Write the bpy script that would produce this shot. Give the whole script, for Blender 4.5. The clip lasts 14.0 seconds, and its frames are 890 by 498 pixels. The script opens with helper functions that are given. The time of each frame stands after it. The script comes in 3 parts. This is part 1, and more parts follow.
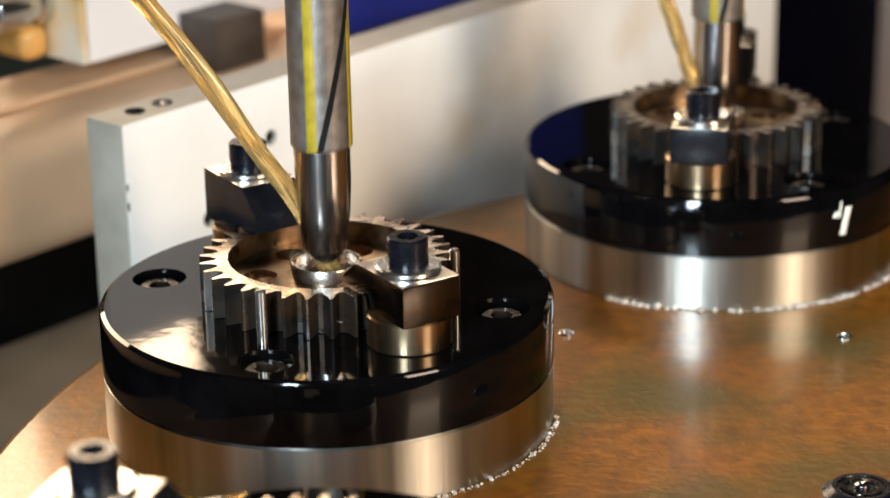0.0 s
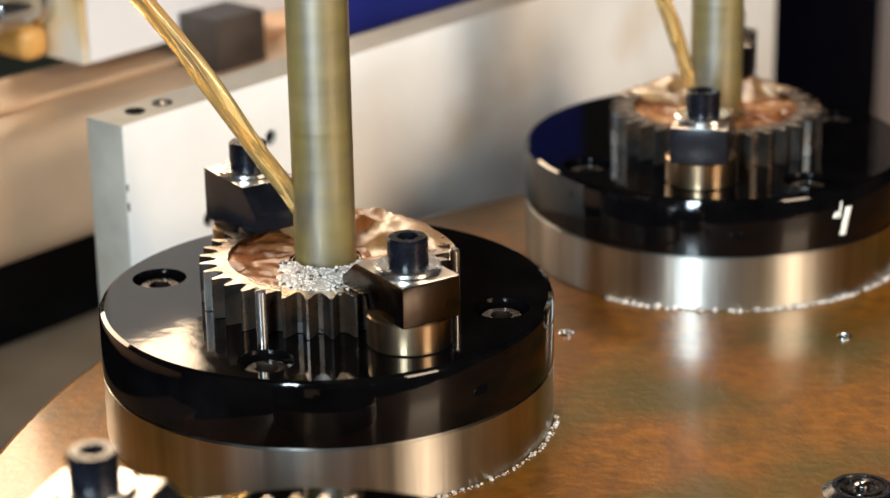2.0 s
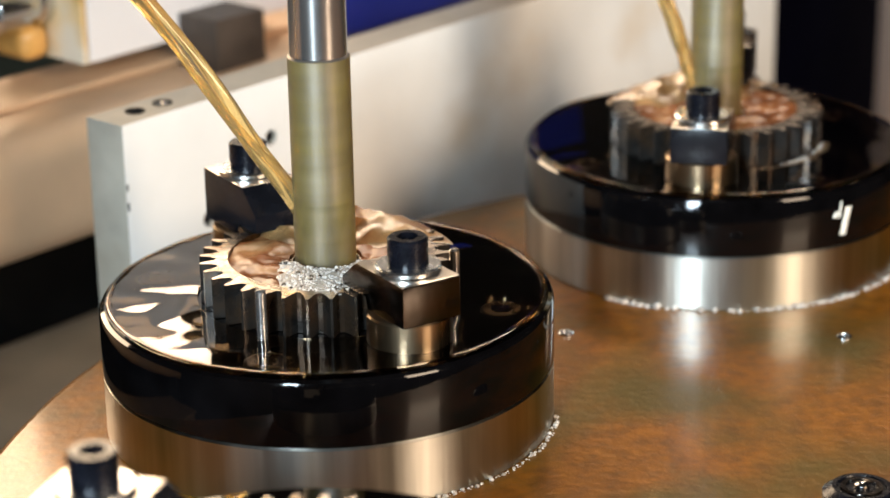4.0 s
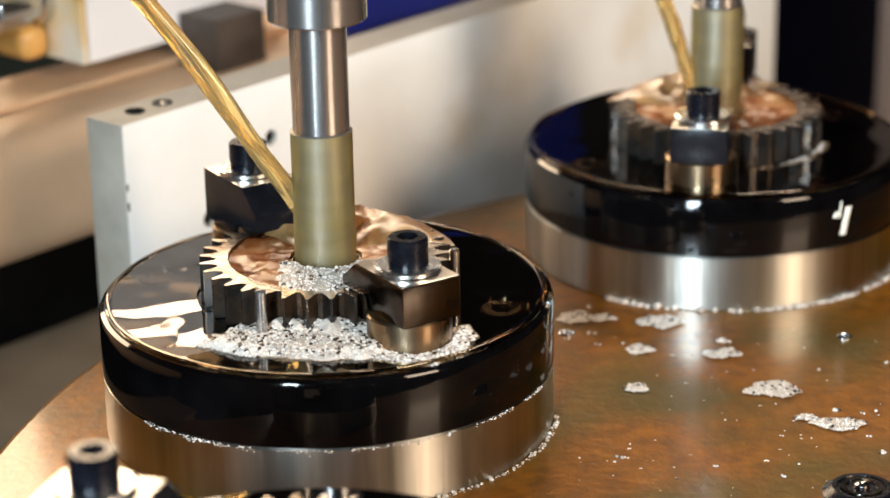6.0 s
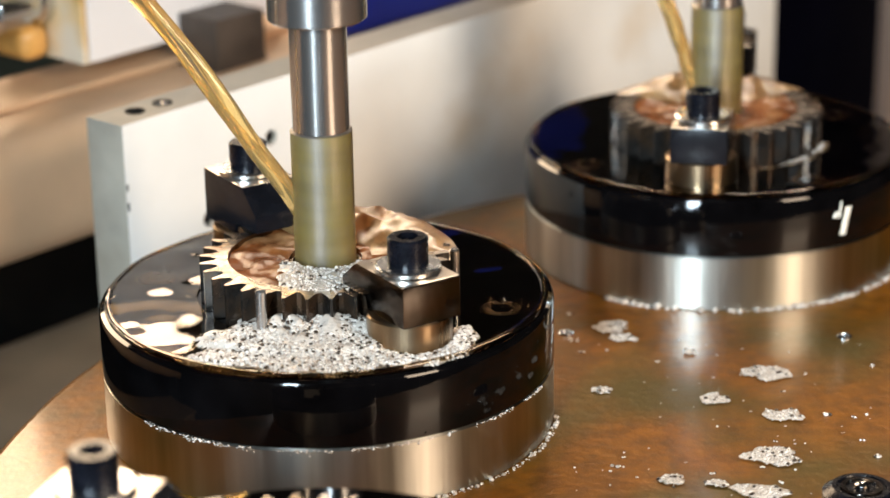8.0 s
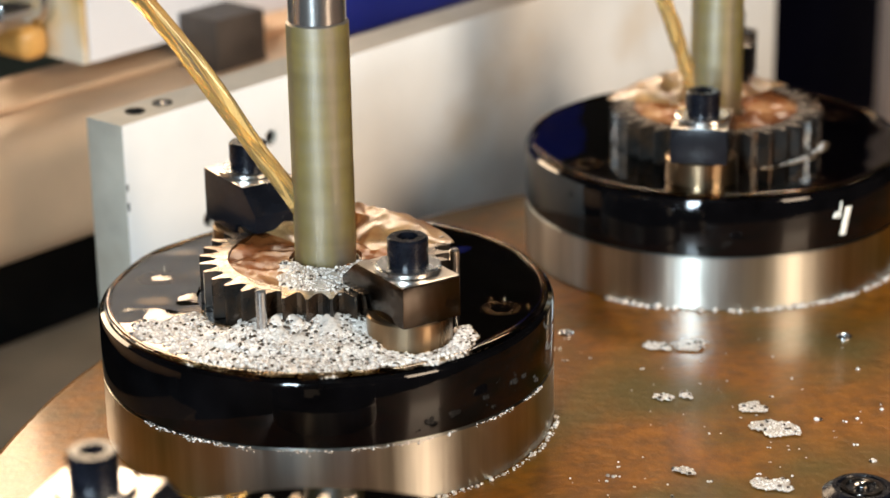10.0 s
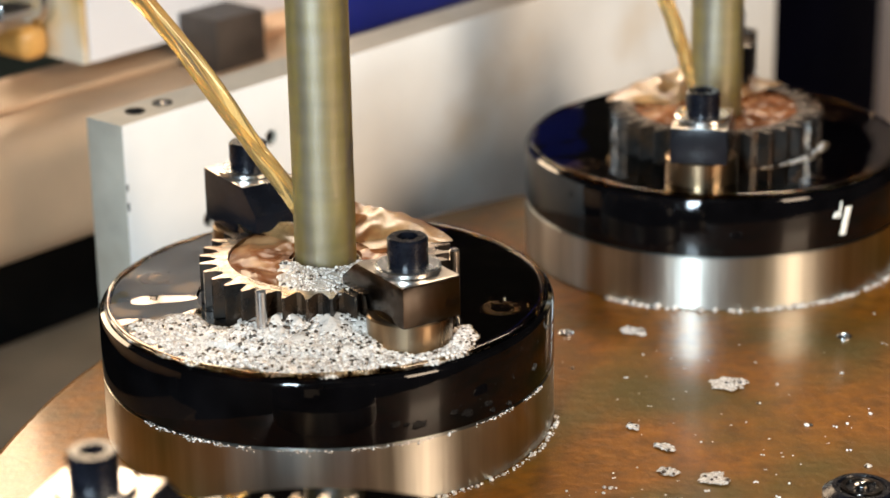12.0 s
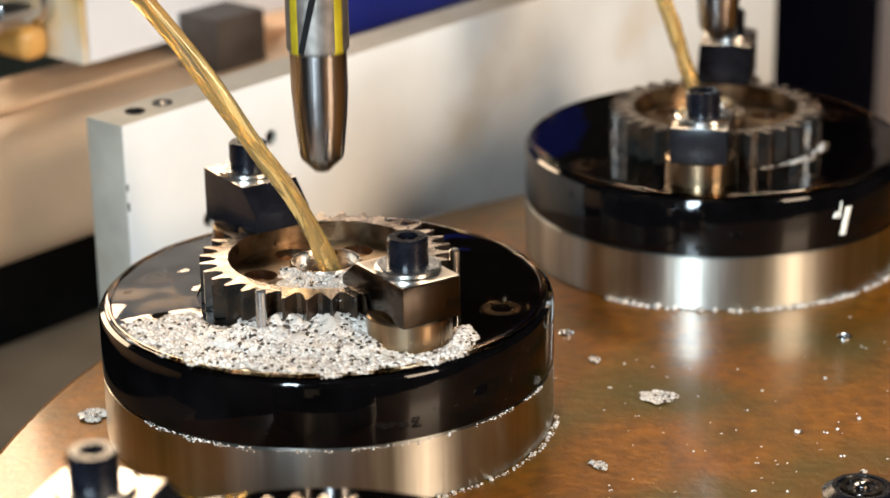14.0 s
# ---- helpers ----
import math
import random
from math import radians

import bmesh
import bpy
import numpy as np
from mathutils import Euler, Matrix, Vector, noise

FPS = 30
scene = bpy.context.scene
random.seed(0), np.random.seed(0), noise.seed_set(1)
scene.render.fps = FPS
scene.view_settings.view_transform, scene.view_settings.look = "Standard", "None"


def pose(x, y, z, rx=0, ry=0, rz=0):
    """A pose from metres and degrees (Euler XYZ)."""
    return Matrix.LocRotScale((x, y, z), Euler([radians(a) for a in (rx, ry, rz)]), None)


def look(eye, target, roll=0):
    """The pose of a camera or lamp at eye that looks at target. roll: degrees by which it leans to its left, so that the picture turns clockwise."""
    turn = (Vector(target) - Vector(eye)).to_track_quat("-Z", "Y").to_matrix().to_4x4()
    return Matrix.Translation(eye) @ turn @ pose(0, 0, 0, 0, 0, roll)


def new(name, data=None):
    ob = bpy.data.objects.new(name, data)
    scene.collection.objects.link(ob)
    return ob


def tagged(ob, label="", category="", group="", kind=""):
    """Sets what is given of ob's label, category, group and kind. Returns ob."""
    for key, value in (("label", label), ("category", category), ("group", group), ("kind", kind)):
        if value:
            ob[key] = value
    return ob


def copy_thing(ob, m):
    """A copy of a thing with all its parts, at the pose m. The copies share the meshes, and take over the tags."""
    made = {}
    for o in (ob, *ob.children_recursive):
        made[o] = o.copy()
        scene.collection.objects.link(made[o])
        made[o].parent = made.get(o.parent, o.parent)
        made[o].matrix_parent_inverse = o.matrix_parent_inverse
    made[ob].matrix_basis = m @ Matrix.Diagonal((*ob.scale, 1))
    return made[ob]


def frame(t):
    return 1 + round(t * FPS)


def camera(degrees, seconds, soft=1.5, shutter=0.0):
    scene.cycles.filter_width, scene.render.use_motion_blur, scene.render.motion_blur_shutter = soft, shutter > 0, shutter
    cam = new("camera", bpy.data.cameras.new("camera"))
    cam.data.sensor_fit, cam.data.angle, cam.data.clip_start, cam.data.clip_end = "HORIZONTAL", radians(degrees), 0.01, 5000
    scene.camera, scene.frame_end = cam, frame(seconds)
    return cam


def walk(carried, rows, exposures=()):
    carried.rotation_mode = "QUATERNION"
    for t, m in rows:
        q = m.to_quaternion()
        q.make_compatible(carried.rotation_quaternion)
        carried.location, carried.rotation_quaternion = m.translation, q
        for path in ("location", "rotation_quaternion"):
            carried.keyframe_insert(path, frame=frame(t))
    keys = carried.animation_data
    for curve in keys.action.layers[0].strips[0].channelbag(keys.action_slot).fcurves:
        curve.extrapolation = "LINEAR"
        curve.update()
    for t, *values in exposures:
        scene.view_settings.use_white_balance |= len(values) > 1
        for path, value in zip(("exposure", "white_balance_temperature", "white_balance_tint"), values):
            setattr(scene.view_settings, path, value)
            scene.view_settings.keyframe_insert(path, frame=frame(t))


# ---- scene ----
cam = camera(21.48, 14.0, soft=1.5, shutter=1.0)
EYE = pose(0.03665, -0.67573, 0.30204, 69.845, 0, 0) @ pose(0, 0, 0, 0, 0, -1.04)
cam.data.dof.use_dof = True
cam.data.dof.focus_distance = 0.70
cam.data.dof.aperture_fstop = 10.0
walk(cam, [(0.0, EYE), (14.0, EYE)], exposures=[(0.0, 0.0), (14.0, 0.0)])

# ---------- plan, in metres; z = 0 is the face of the rotary table ----------
TABLE = Vector((0.2278, -0.0833, 0.0))
TABLE_R = 0.335
Z_SEAM, Z_TOP, Z_GEAR = 0.0196, 0.0404, 0.0533
NEAR = Vector((0.0, 0.0, 0.0))
FAR = Vector((0.1368, 0.1493, 0.0))
FRONT = Vector((0.0015, -0.2055, 0.0))
RAIL = pose(-0.0306, 0.1453, 0, 0, 0, 48.5)      # x along the guard plate, y away from the table

# ---------- world and lights ----------
world = bpy.data.worlds.new("workshop_air")
scene.world = world
world.use_nodes = True
world.node_tree.nodes["Background"].inputs[0].default_value = (0.75, 0.72, 0.70, 1)
world.node_tree.nodes["Background"].inputs[1].default_value = 0.012


def area(name, eye, target, sx, sy, watts, colour):
    data = bpy.data.lights.new(name, "AREA")
    data.shape, data.size, data.size_y, data.energy, data.color = "RECTANGLE", sx, sy, watts, colour
    ob = new(name, data)
    ob.matrix_world = look(eye, target)
    return ob


area("window_light", (1.25, -1.12, 0.75), (0.08, 0.08, 0.0), 0.50, 0.90, 30, (1.0, 0.78, 0.57))
area("shop_light", (-0.485, -1.735, 0.58), (0.05, 0.15, 0.03), 0.22, 0.95, 75, (0.70, 0.87, 1.0))
# Unseen area light, stands for a bright warm background behind left.
area("work_lamp", (-0.60, 1.28, 0.67), (-0.05, 0.0, 0.0), 0.85, 0.60, 26, (1.0, 0.74, 0.49))
# Fill added high behind, out of view, to brighten gear and jaw tops.
area("hall_light", (0.15, 1.35, 1.30), (0.05, 0.05, 0.0), 0.9, 0.4, 13, (1.0, 0.82, 0.64))

# ---------- materials ----------


def material(name, colour, rough=0.5, metal=0.0, vary=0.2, scale=60.0, bump=0.0, bump_scale=400.0, rough_vary=0.1,
             stretch=(1, 1, 1), coat=0.0, turned=0.0, second=None, second_scale=12.0, second_at=0.55, **extra):
    m = bpy.data.materials.new(name)
    m.use_nodes = True
    nt = m.node_tree
    b = nt.nodes["Principled BSDF"]
    tc = nt.nodes.new("ShaderNodeTexCoord")
    mp = nt.nodes.new("ShaderNodeMapping")
    mp.inputs["Scale"].default_value = stretch
    nt.links.new(tc.outputs["Object"], mp.inputs["Vector"])

    def tex(s, detail=5.0):
        n = nt.nodes.new("ShaderNodeTexNoise")
        n.inputs["Scale"].default_value, n.inputs["Detail"].default_value = s, detail
        nt.links.new(mp.outputs[0], n.inputs["Vector"])
        return n

    fine = tex(scale)
    ramp = nt.nodes.new("ShaderNodeValToRGB")
    ramp.color_ramp.elements[0].position, ramp.color_ramp.elements[1].position = 0.3, 0.7
    ramp.color_ramp.elements[0].color = tuple(c * (1 - vary) for c in colour) + (1,)
    ramp.color_ramp.elements[1].color = tuple(min(1.0, c * (1 + vary)) for c in colour) + (1,)
    nt.links.new(fine.outputs["Fac"], ramp.inputs[0])
    out = ramp.outputs[0]
    if second:
        big = tex(second_scale, 4.0)
        mask = nt.nodes.new("ShaderNodeMapRange")
        mask.inputs["From Min"].default_value, mask.inputs["From Max"].default_value = second_at - 0.08, second_at + 0.12
        nt.links.new(big.outputs["Fac"], mask.inputs["Value"])
        mix = nt.nodes.new("ShaderNodeMix")
        mix.data_type = "RGBA"
        mix.inputs[7].default_value = second + (1,)
        nt.links.new(mask.outputs[0], mix.inputs[0])
        nt.links.new(out, mix.inputs[6])
        out = mix.outputs[2]
    nt.links.new(out, b.inputs["Base Color"])
    rr = nt.nodes.new("ShaderNodeMapRange")
    rr.inputs["To Min"].default_value, rr.inputs["To Max"].default_value = max(0.0, rough - rough_vary), min(1.0, rough + rough_vary)
    nt.links.new(fine.outputs["Fac"], rr.inputs["Value"])
    nt.links.new(rr.outputs[0], b.inputs["Roughness"])
    b.inputs["Metallic"].default_value = metal
    b.inputs["Coat Weight"].default_value = coat
    b.inputs["Coat Roughness"].default_value = 0.04
    if bump:
        bn = nt.nodes.new("ShaderNodeBump")
        bn.inputs["Strength"].default_value, bn.inputs["Distance"].default_value = bump, 0.001
        nt.links.new(tex(bump_scale).outputs["Fac"], bn.inputs["Height"])
        nt.links.new(bn.outputs[0], b.inputs["Normal"])
    if turned:
        tn = nt.nodes.new("ShaderNodeTangent")
        tn.direction_type, tn.axis = "RADIAL", "Z"
        nt.links.new(tn.outputs[0], b.inputs["Tangent"])
        b.inputs["Anisotropic"].default_value = turned
        b.inputs["Anisotropic Rotation"].default_value = 0.25
    for key, value in extra.items():
        b.inputs[key.replace("_", " ")].default_value = value
    return m


STEEL = material("ground_steel", (0.50, 0.49, 0.44), 0.32, 1.0, 0.28, 110, 0.03, 900, 0.10, (1, 1, 0.05), turned=0.8)
TOOL_STEEL = material("tool_steel", (0.52, 0.505, 0.49), 0.22, 0.93, 0.2, 400, 0.03, 700, 0.1, (1, 1, 0.03), turned=0.6)
SLEEVE = material("honing_sleeve", (0.25, 0.225, 0.20), 0.42, 0.85, 0.22, 260, 0.12, 1500, 0.12)
YELLOW = material("yellow_stone", (0.33, 0.24, 0.010), 0.35, 0.0, 0.25, 200, 0.1, 900)
BLACK = material("blackened_steel", (0.0018, 0.0016, 0.0018), 0.05, 0.0, 0.4, 90, 0.03, 140, 0.03, Specular_IOR_Level=0.32)
BLACK_OXIDE = material("black_oxide_bolt", (0.004, 0.0045, 0.007), 0.26, 0.0, 0.3, 300, 0.1, 900, 0.1, Specular_IOR_Level=0.2)
JAW = material("oiled_dark_steel", (0.095, 0.085, 0.077), 0.17, 1.0, 0.3, 120, 0.08, 500, 0.12, second=(0.055, 0.045, 0.038), second_scale=60)
# Black of the back jaws; also colours the far jaw's shaded front.
BLACK_JAW = material("black_and_shaded_jaw", (0.007, 0.007, 0.009), 0.22, 0.0, 0.3, 120, 0.06, 500, 0.1, Specular_IOR_Level=0.25)
# Bright steel for jaw tops: reflected sheen put into the colour.
TOP_SHEEN = material("jaw_top_sheen", (0.60, 0.54, 0.47), 0.3, 1.0, 0.2, 140, 0.06, 600, 0.1)
GEAR_DARK = material("dark_gear_flank", (0.040, 0.035, 0.031), 0.28, 0.7, 0.4, 120, 0.08, 700, 0.1, second=(0.085, 0.050, 0.028), second_scale=80)
ZINC = material("zinc_washer", (0.62, 0.64, 0.66), 0.25, 1.0, 0.1, 300, 0.05, 900)
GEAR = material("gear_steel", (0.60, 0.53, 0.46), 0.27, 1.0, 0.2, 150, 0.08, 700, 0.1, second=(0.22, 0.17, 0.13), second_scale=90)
BRASS = material("oily_table", (0.245, 0.088, 0.007), 0.40, 0.18, 0.35, 150, 0.35, 260, 0.10, (1, 1, 1), 0.50,
                 second=(0.105, 0.068, 0.011), second_scale=19, second_at=0.52, Coat_Roughness=0.15, Coat_IOR=1.47, Specular_IOR_Level=0.15)
# Plate's white darkened for shade on end and top, with patchy tone.
SHADED_EDGE = material("shaded_plate_edge", (0.40, 0.365, 0.30), 0.5, 0.0, 0.15, 60, 0.06, 300, 0.1, second=(0.28, 0.24, 0.18), second_scale=30, second_at=0.6)
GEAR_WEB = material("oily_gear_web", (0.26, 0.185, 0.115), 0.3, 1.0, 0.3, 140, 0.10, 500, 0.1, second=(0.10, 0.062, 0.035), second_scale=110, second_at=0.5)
POST = material("oiled_post_steel", (0.36, 0.26, 0.16), 0.30, 1.0, 0.25, 120, 0.05, 700, 0.1, (1, 1, 0.05), turned=0.5)
STOP = material("grimy_steel", (0.060, 0.044, 0.034), 0.5, 0.2, 0.3, 60, 0.1, 300, 0.1, second=(0.04, 0.03, 0.024), second_scale=40)
EDGE = material("beige_edge_paint", (0.30, 0.235, 0.205), 0.5, 0.0, 0.1, 20, 0.04, 200)
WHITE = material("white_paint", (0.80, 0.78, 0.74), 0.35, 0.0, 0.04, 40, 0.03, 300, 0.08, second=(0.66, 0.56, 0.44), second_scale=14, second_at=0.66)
NYLON = material("white_nylon", (0.78, 0.78, 0.80), 0.35, 0.0, 0.03, 30, 0.02, 200)
STAINED = material("stained_nylon", (0.62, 0.42, 0.16), 0.4, 0.0, 0.35, 40, 0.05, 200, second=(0.75, 0.68, 0.55), second_scale=30, second_at=0.5)
CAP = material("amber_cap", (0.66, 0.36, 0.10), 0.35, 0.0, 0.3, 60, 0.04, 200, coat=0.4)
CREAM = material("cream_casting", (0.70, 0.47, 0.29), 0.45, 0.0, 0.12, 18, 0.08, 150, second=(0.52, 0.36, 0.23), second_scale=8, second_at=0.6)
TRAY = material("tray_paint", (0.50, 0.36, 0.23), 0.5, 0.0, 0.2, 20, 0.05, 200)
# Near-black for gap, screw holes and slot; their shade is in the colour.
DARK = material("recess_shade", (0.008, 0.008, 0.008), 0.7, 0.0, 0.3, 30, Specular_IOR_Level=0.05)
NOSE = material("pilot_steel", (0.42, 0.405, 0.395), 0.24, 1.0, 0.25, 300, 0.03, 700, 0.1, (1, 1, 0.05), turned=0.4)
GREEN = material("dark_green_paint", (0.012, 0.028, 0.022), 0.5, 0.0, 0.3, 30)
BLUE = material("blue_paint", (0.010, 0.018, 0.17), 0.4, 0.0, 0.15, 30, 0.03, 200)
NAVY = material("navy_panel", (0.0004, 0.0006, 0.005), 0.7, 0.0, 0.2, 30, Specular_IOR_Level=0.05)
CHROME = material("chrome", (0.6, 0.6, 0.6), 0.15, 1.0, 0.1, 60)
CONCRETE = material("workshop_plaster", (0.045, 0.042, 0.04), 0.8, 0.0, 0.2, 3, 0.1, 40)
PAINT_MARK = material("paint_mark", (0.8, 0.76, 0.66), 0.6, 0.0, 0.1, 300)
OIL = material("amber_oil", (0.93, 0.66, 0.27), 0.05, 0.0, 0.12, 60, 0.0, 90, 0.02, (1, 1, 0.2), IOR=1.47, Transmission_Weight=0.86)
CHURN = material("churned_oil", (0.22, 0.070, 0.018), 0.26, 0.0, 0.5, 70, 0.15, 120, 0.08, coat=0.0,
                 second=(0.50, 0.27, 0.12), second_scale=60, second_at=0.57, Specular_IOR_Level=0.3)
SPLASH = material("thrown_oil", (0.62, 0.37, 0.15), 0.36, 0.0, 0.4, 90, 0.12, 150, 0.08, coat=0.1, second=(0.42, 0.18, 0.055), second_scale=70, second_at=0.55, Transmission_Weight=0.35, IOR=1.47, Specular_IOR_Level=0.35)
FILM = material("oil_film", (0.55, 0.40, 0.24), 0.02, 0.0, 0.1, 40, 0.0, 90, 0.01, IOR=1.47, Transmission_Weight=1.0)


def foam_material():
    m = bpy.data.materials.new("foam")
    m.use_nodes = True
    nt = m.node_tree
    b = nt.nodes["Principled BSDF"]
    geo = nt.nodes.new("ShaderNodeNewGeometry")
    ramp = nt.nodes.new("ShaderNodeValToRGB")
    e = ramp.color_ramp.elements
    e[0].position, e[0].color = 0.0, (0.34, 0.285, 0.24, 1)
    e[1].position, e[1].color = 0.6, (0.72, 0.66, 0.595, 1)
    nt.links.new(geo.outputs["Random Per Island"], ramp.inputs[0])
    nt.links.new(ramp.outputs[0], b.inputs["Base Color"])
    b.inputs["Roughness"].default_value = 0.25
    b.inputs["Coat Weight"].default_value = 0.4
    b.inputs["Coat Roughness"].default_value = 0.05
    return m


FOAM = foam_material()
LENS = material("clear_bubble", (0.050, 0.036, 0.026), 0.07, 0.0, 0.5, 300, 0.0, 90, 0.03, coat=0.5)


def froth_material():
    m = bpy.data.materials.new("froth_body")
    m.use_nodes = True
    nt = m.node_tree
    b = nt.nodes["Principled BSDF"]
    tc = nt.nodes.new("ShaderNodeTexCoord")
    cells = []
    for scale in (900.0, 420.0):
        v = nt.nodes.new("ShaderNodeTexVoronoi")
        v.inputs["Scale"].default_value = scale
        nt.links.new(tc.outputs["Object"], v.inputs["Vector"])
        cells.append(v)
    ramp = nt.nodes.new("ShaderNodeValToRGB")
    e = ramp.color_ramp.elements
    e[0].position, e[0].color = 0.05, (0.26, 0.205, 0.165, 1)
    e[1].position, e[1].color = 0.2, (0.60, 0.535, 0.47, 1)
    nt.links.new(cells[1].outputs["Distance"], ramp.inputs[0])
    nt.links.new(ramp.outputs[0], b.inputs["Base Color"])
    bn = nt.nodes.new("ShaderNodeBump")
    bn.inputs["Strength"].default_value, bn.inputs["Distance"].default_value = 0.45, 0.0005
    nt.links.new(cells[0].outputs["Distance"], bn.inputs["Height"])
    nt.links.new(bn.outputs[0], b.inputs["Normal"])
    b.inputs["Roughness"].default_value = 0.3
    b.inputs["Coat Weight"].default_value = 0.4
    return m


FROTH = froth_material()

# ---------- mesh helpers ----------


def shade(bm, smooth=True, angle=35):
    bm.normal_update()
    for f in bm.faces:
        f.smooth = smooth and abs(f.normal.z) < 0.999995
    for e in bm.edges:
        if len(e.link_faces) == 2 and e.calc_face_angle(0.0) > radians(angle):
            e.smooth = False


def part(name, bm, mat, parent=None, label="", smooth=True):
    shade(bm, smooth)
    me = bpy.data.meshes.new(name)
    bm.to_mesh(me)
    bm.free()
    me.materials.append(mat)
    ob = new(name, me)
    if parent:
        ob.parent = parent
    if label:
        ob["label"] = label
    return ob


def faces_of(ob, mat, test):
    """A second material for the faces that pass the test (normal, centre)."""
    ob.data.materials.append(mat)
    for f in ob.data.polygons:
        if test(f.normal, f.center):
            f.material_index = 1
    return ob


def thing(name, m, label, category, group="", kind=""):
    ob = new(name)
    ob.empty_display_size = 0.01
    ob.matrix_world = m
    return tagged(ob, label, category, group, kind)


def lathe(profile, seg=64, x=0.0, y=0.0, closed=False):
    """A body of revolution from (radius, height) points, bottom to top along the outside."""
    bm = bmesh.new()
    rings = []
    for r, z in profile:
        if r < 1e-6:
            rings.append([bm.verts.new((x, y, z))])
        else:
            rings.append([bm.verts.new((x + r * math.cos(2 * math.pi * i / seg), y + r * math.sin(2 * math.pi * i / seg), z)) for i in range(seg)])
    pairs = list(zip(rings, rings[1:]))
    if closed:
        pairs.append((rings[-1], rings[0]))
    for a, b in pairs:
        for i in range(seg):
            j = (i + 1) % seg
            if len(a) == 1 and len(b) == 1:
                continue
            if len(a) == 1:
                bm.faces.new((a[0], b[j], b[i]))
            elif len(b) == 1:
                bm.faces.new((a[i], a[j], b[0]))
            else:
                bm.faces.new((a[i], a[j], b[j], b[i]))
    bmesh.ops.recalc_face_normals(bm, faces=bm.faces)
    return bm


def box(x0, x1, y0, y1, z0, z1, bevel=0.0, seg=2):
    bm = bmesh.new()
    bmesh.ops.create_cube(bm, size=1.0)
    for v in bm.verts:
        v.co = Vector(((x0 + x1) / 2 + v.co.x * (x1 - x0), (y0 + y1) / 2 + v.co.y * (y1 - y0), (z0 + z1) / 2 + v.co.z * (z1 - z0)))
    if bevel:
        bmesh.ops.bevel(bm, geom=bm.edges[:], offset=bevel, segments=seg, affect="EDGES", profile=0.6)
    return bm


def prism(outline, z0, z1, bevel=0.0):
    bm = bmesh.new()
    f = bm.faces.new([bm.verts.new((x, y, z0)) for x, y in outline])
    top = bmesh.ops.extrude_face_region(bm, geom=[f])["geom"]
    for v in top:
        if isinstance(v, bmesh.types.BMVert):
            v.co.z = z1
    bmesh.ops.recalc_face_normals(bm, faces=bm.faces)
    if bevel:
        bmesh.ops.bevel(bm, geom=bm.edges[:], offset=bevel, segments=2, affect="EDGES", profile=0.6)
    return bm


def carve(bm, cutters):
    """bm less the bodies in cutters, as a new bmesh."""
    def temp(b):
        me = bpy.data.meshes.new("temp")
        b.to_mesh(me)
        b.free()
        return new("temp", me)
    body = temp(bm)
    tools = [temp(c) for c in cutters]
    for t in tools:
        mod = body.modifiers.new("cut", "BOOLEAN")
        mod.operation, mod.object, mod.solver = "DIFFERENCE", t, "EXACT"
    me = bpy.data.meshes.new_from_object(body.evaluated_get(bpy.context.evaluated_depsgraph_get()))
    out = bmesh.new()
    out.from_mesh(me)
    for t in (body, *tools):
        bpy.data.objects.remove(t)
    return out


def polar(r, degrees):
    return r * math.cos(radians(degrees)), r * math.sin(radians(degrees))


# ---------- the shop and the machine's body ----------
def structure(name, bm, mat, label, m=None, smooth=True):
    ob = part(name, bm, mat, None, "", smooth)
    if m is not None:
        ob.matrix_world = m
    return tagged(ob, label, name.split("_")[0], "", "structure")


structure("floor", box(-3, 3, -3, 3, -1.10, -1.0), CONCRETE, "grey concrete workshop floor under the machine")
structure("ceiling", box(-3, 3, -3, 3, 2.2, 2.3), CONCRETE, "plain grey workshop ceiling")
structure("wall_north", box(-3, 3, 2.9, 3.0, -1, 2.2), CONCRETE, "plain grey workshop wall")
structure("wall_south", box(-3, 3, -3.0, -2.9, -1, 2.2), CONCRETE, "plain grey workshop wall")
structure("wall_west", box(-3.0, -2.9, -2.9, 2.9, -1, 2.2), CONCRETE, "plain grey workshop wall")
structure("wall_east", box(2.9, 3.0, -2.9, 2.9, -1, 2.2), CONCRETE, "plain grey workshop wall")

# Unseen wall, added to cut the shop light off beam and tray.
structure("wall_enclosure", box(-2.9, -0.318, -0.92, -0.90, -1.0, 2.2), CONCRETE, "plain dark unseen wall added to keep the shop light off the left side")

table = thing("rotary_table", Matrix.Translation(TABLE), "round brass-brown rotary table wet with cutting oil", "table")
holes = [lathe([(0.0, -0.08), (0.03, -0.08), (0.03, 0.05), (0.0, 0.05)], 40, *(c - TABLE).to_2d()) for c in (NEAR, FAR, FRONT)]
part("table_top", carve(lathe([(0.0, -0.04), (TABLE_R, -0.04), (TABLE_R, -0.003), (TABLE_R - 0.001, -0.001), (TABLE_R - 0.003, 0.0), (0.0, 0.0)], 256), holes), BRASS, table)
part("pedestal", lathe([(0.0, -1.0), (0.16, -1.0), (0.16, -0.0405), (0.0, -0.0405)], 64), TRAY, table)

# guard plate beside the table
plate = thing("guard_plate", RAIL, "upright white painted steel guard plate beside the table", "plate")
front_holes = [((0.0060, 0.0440), 0.0030), ((-0.0265, 0.0213), 0.0032)]
cut = []
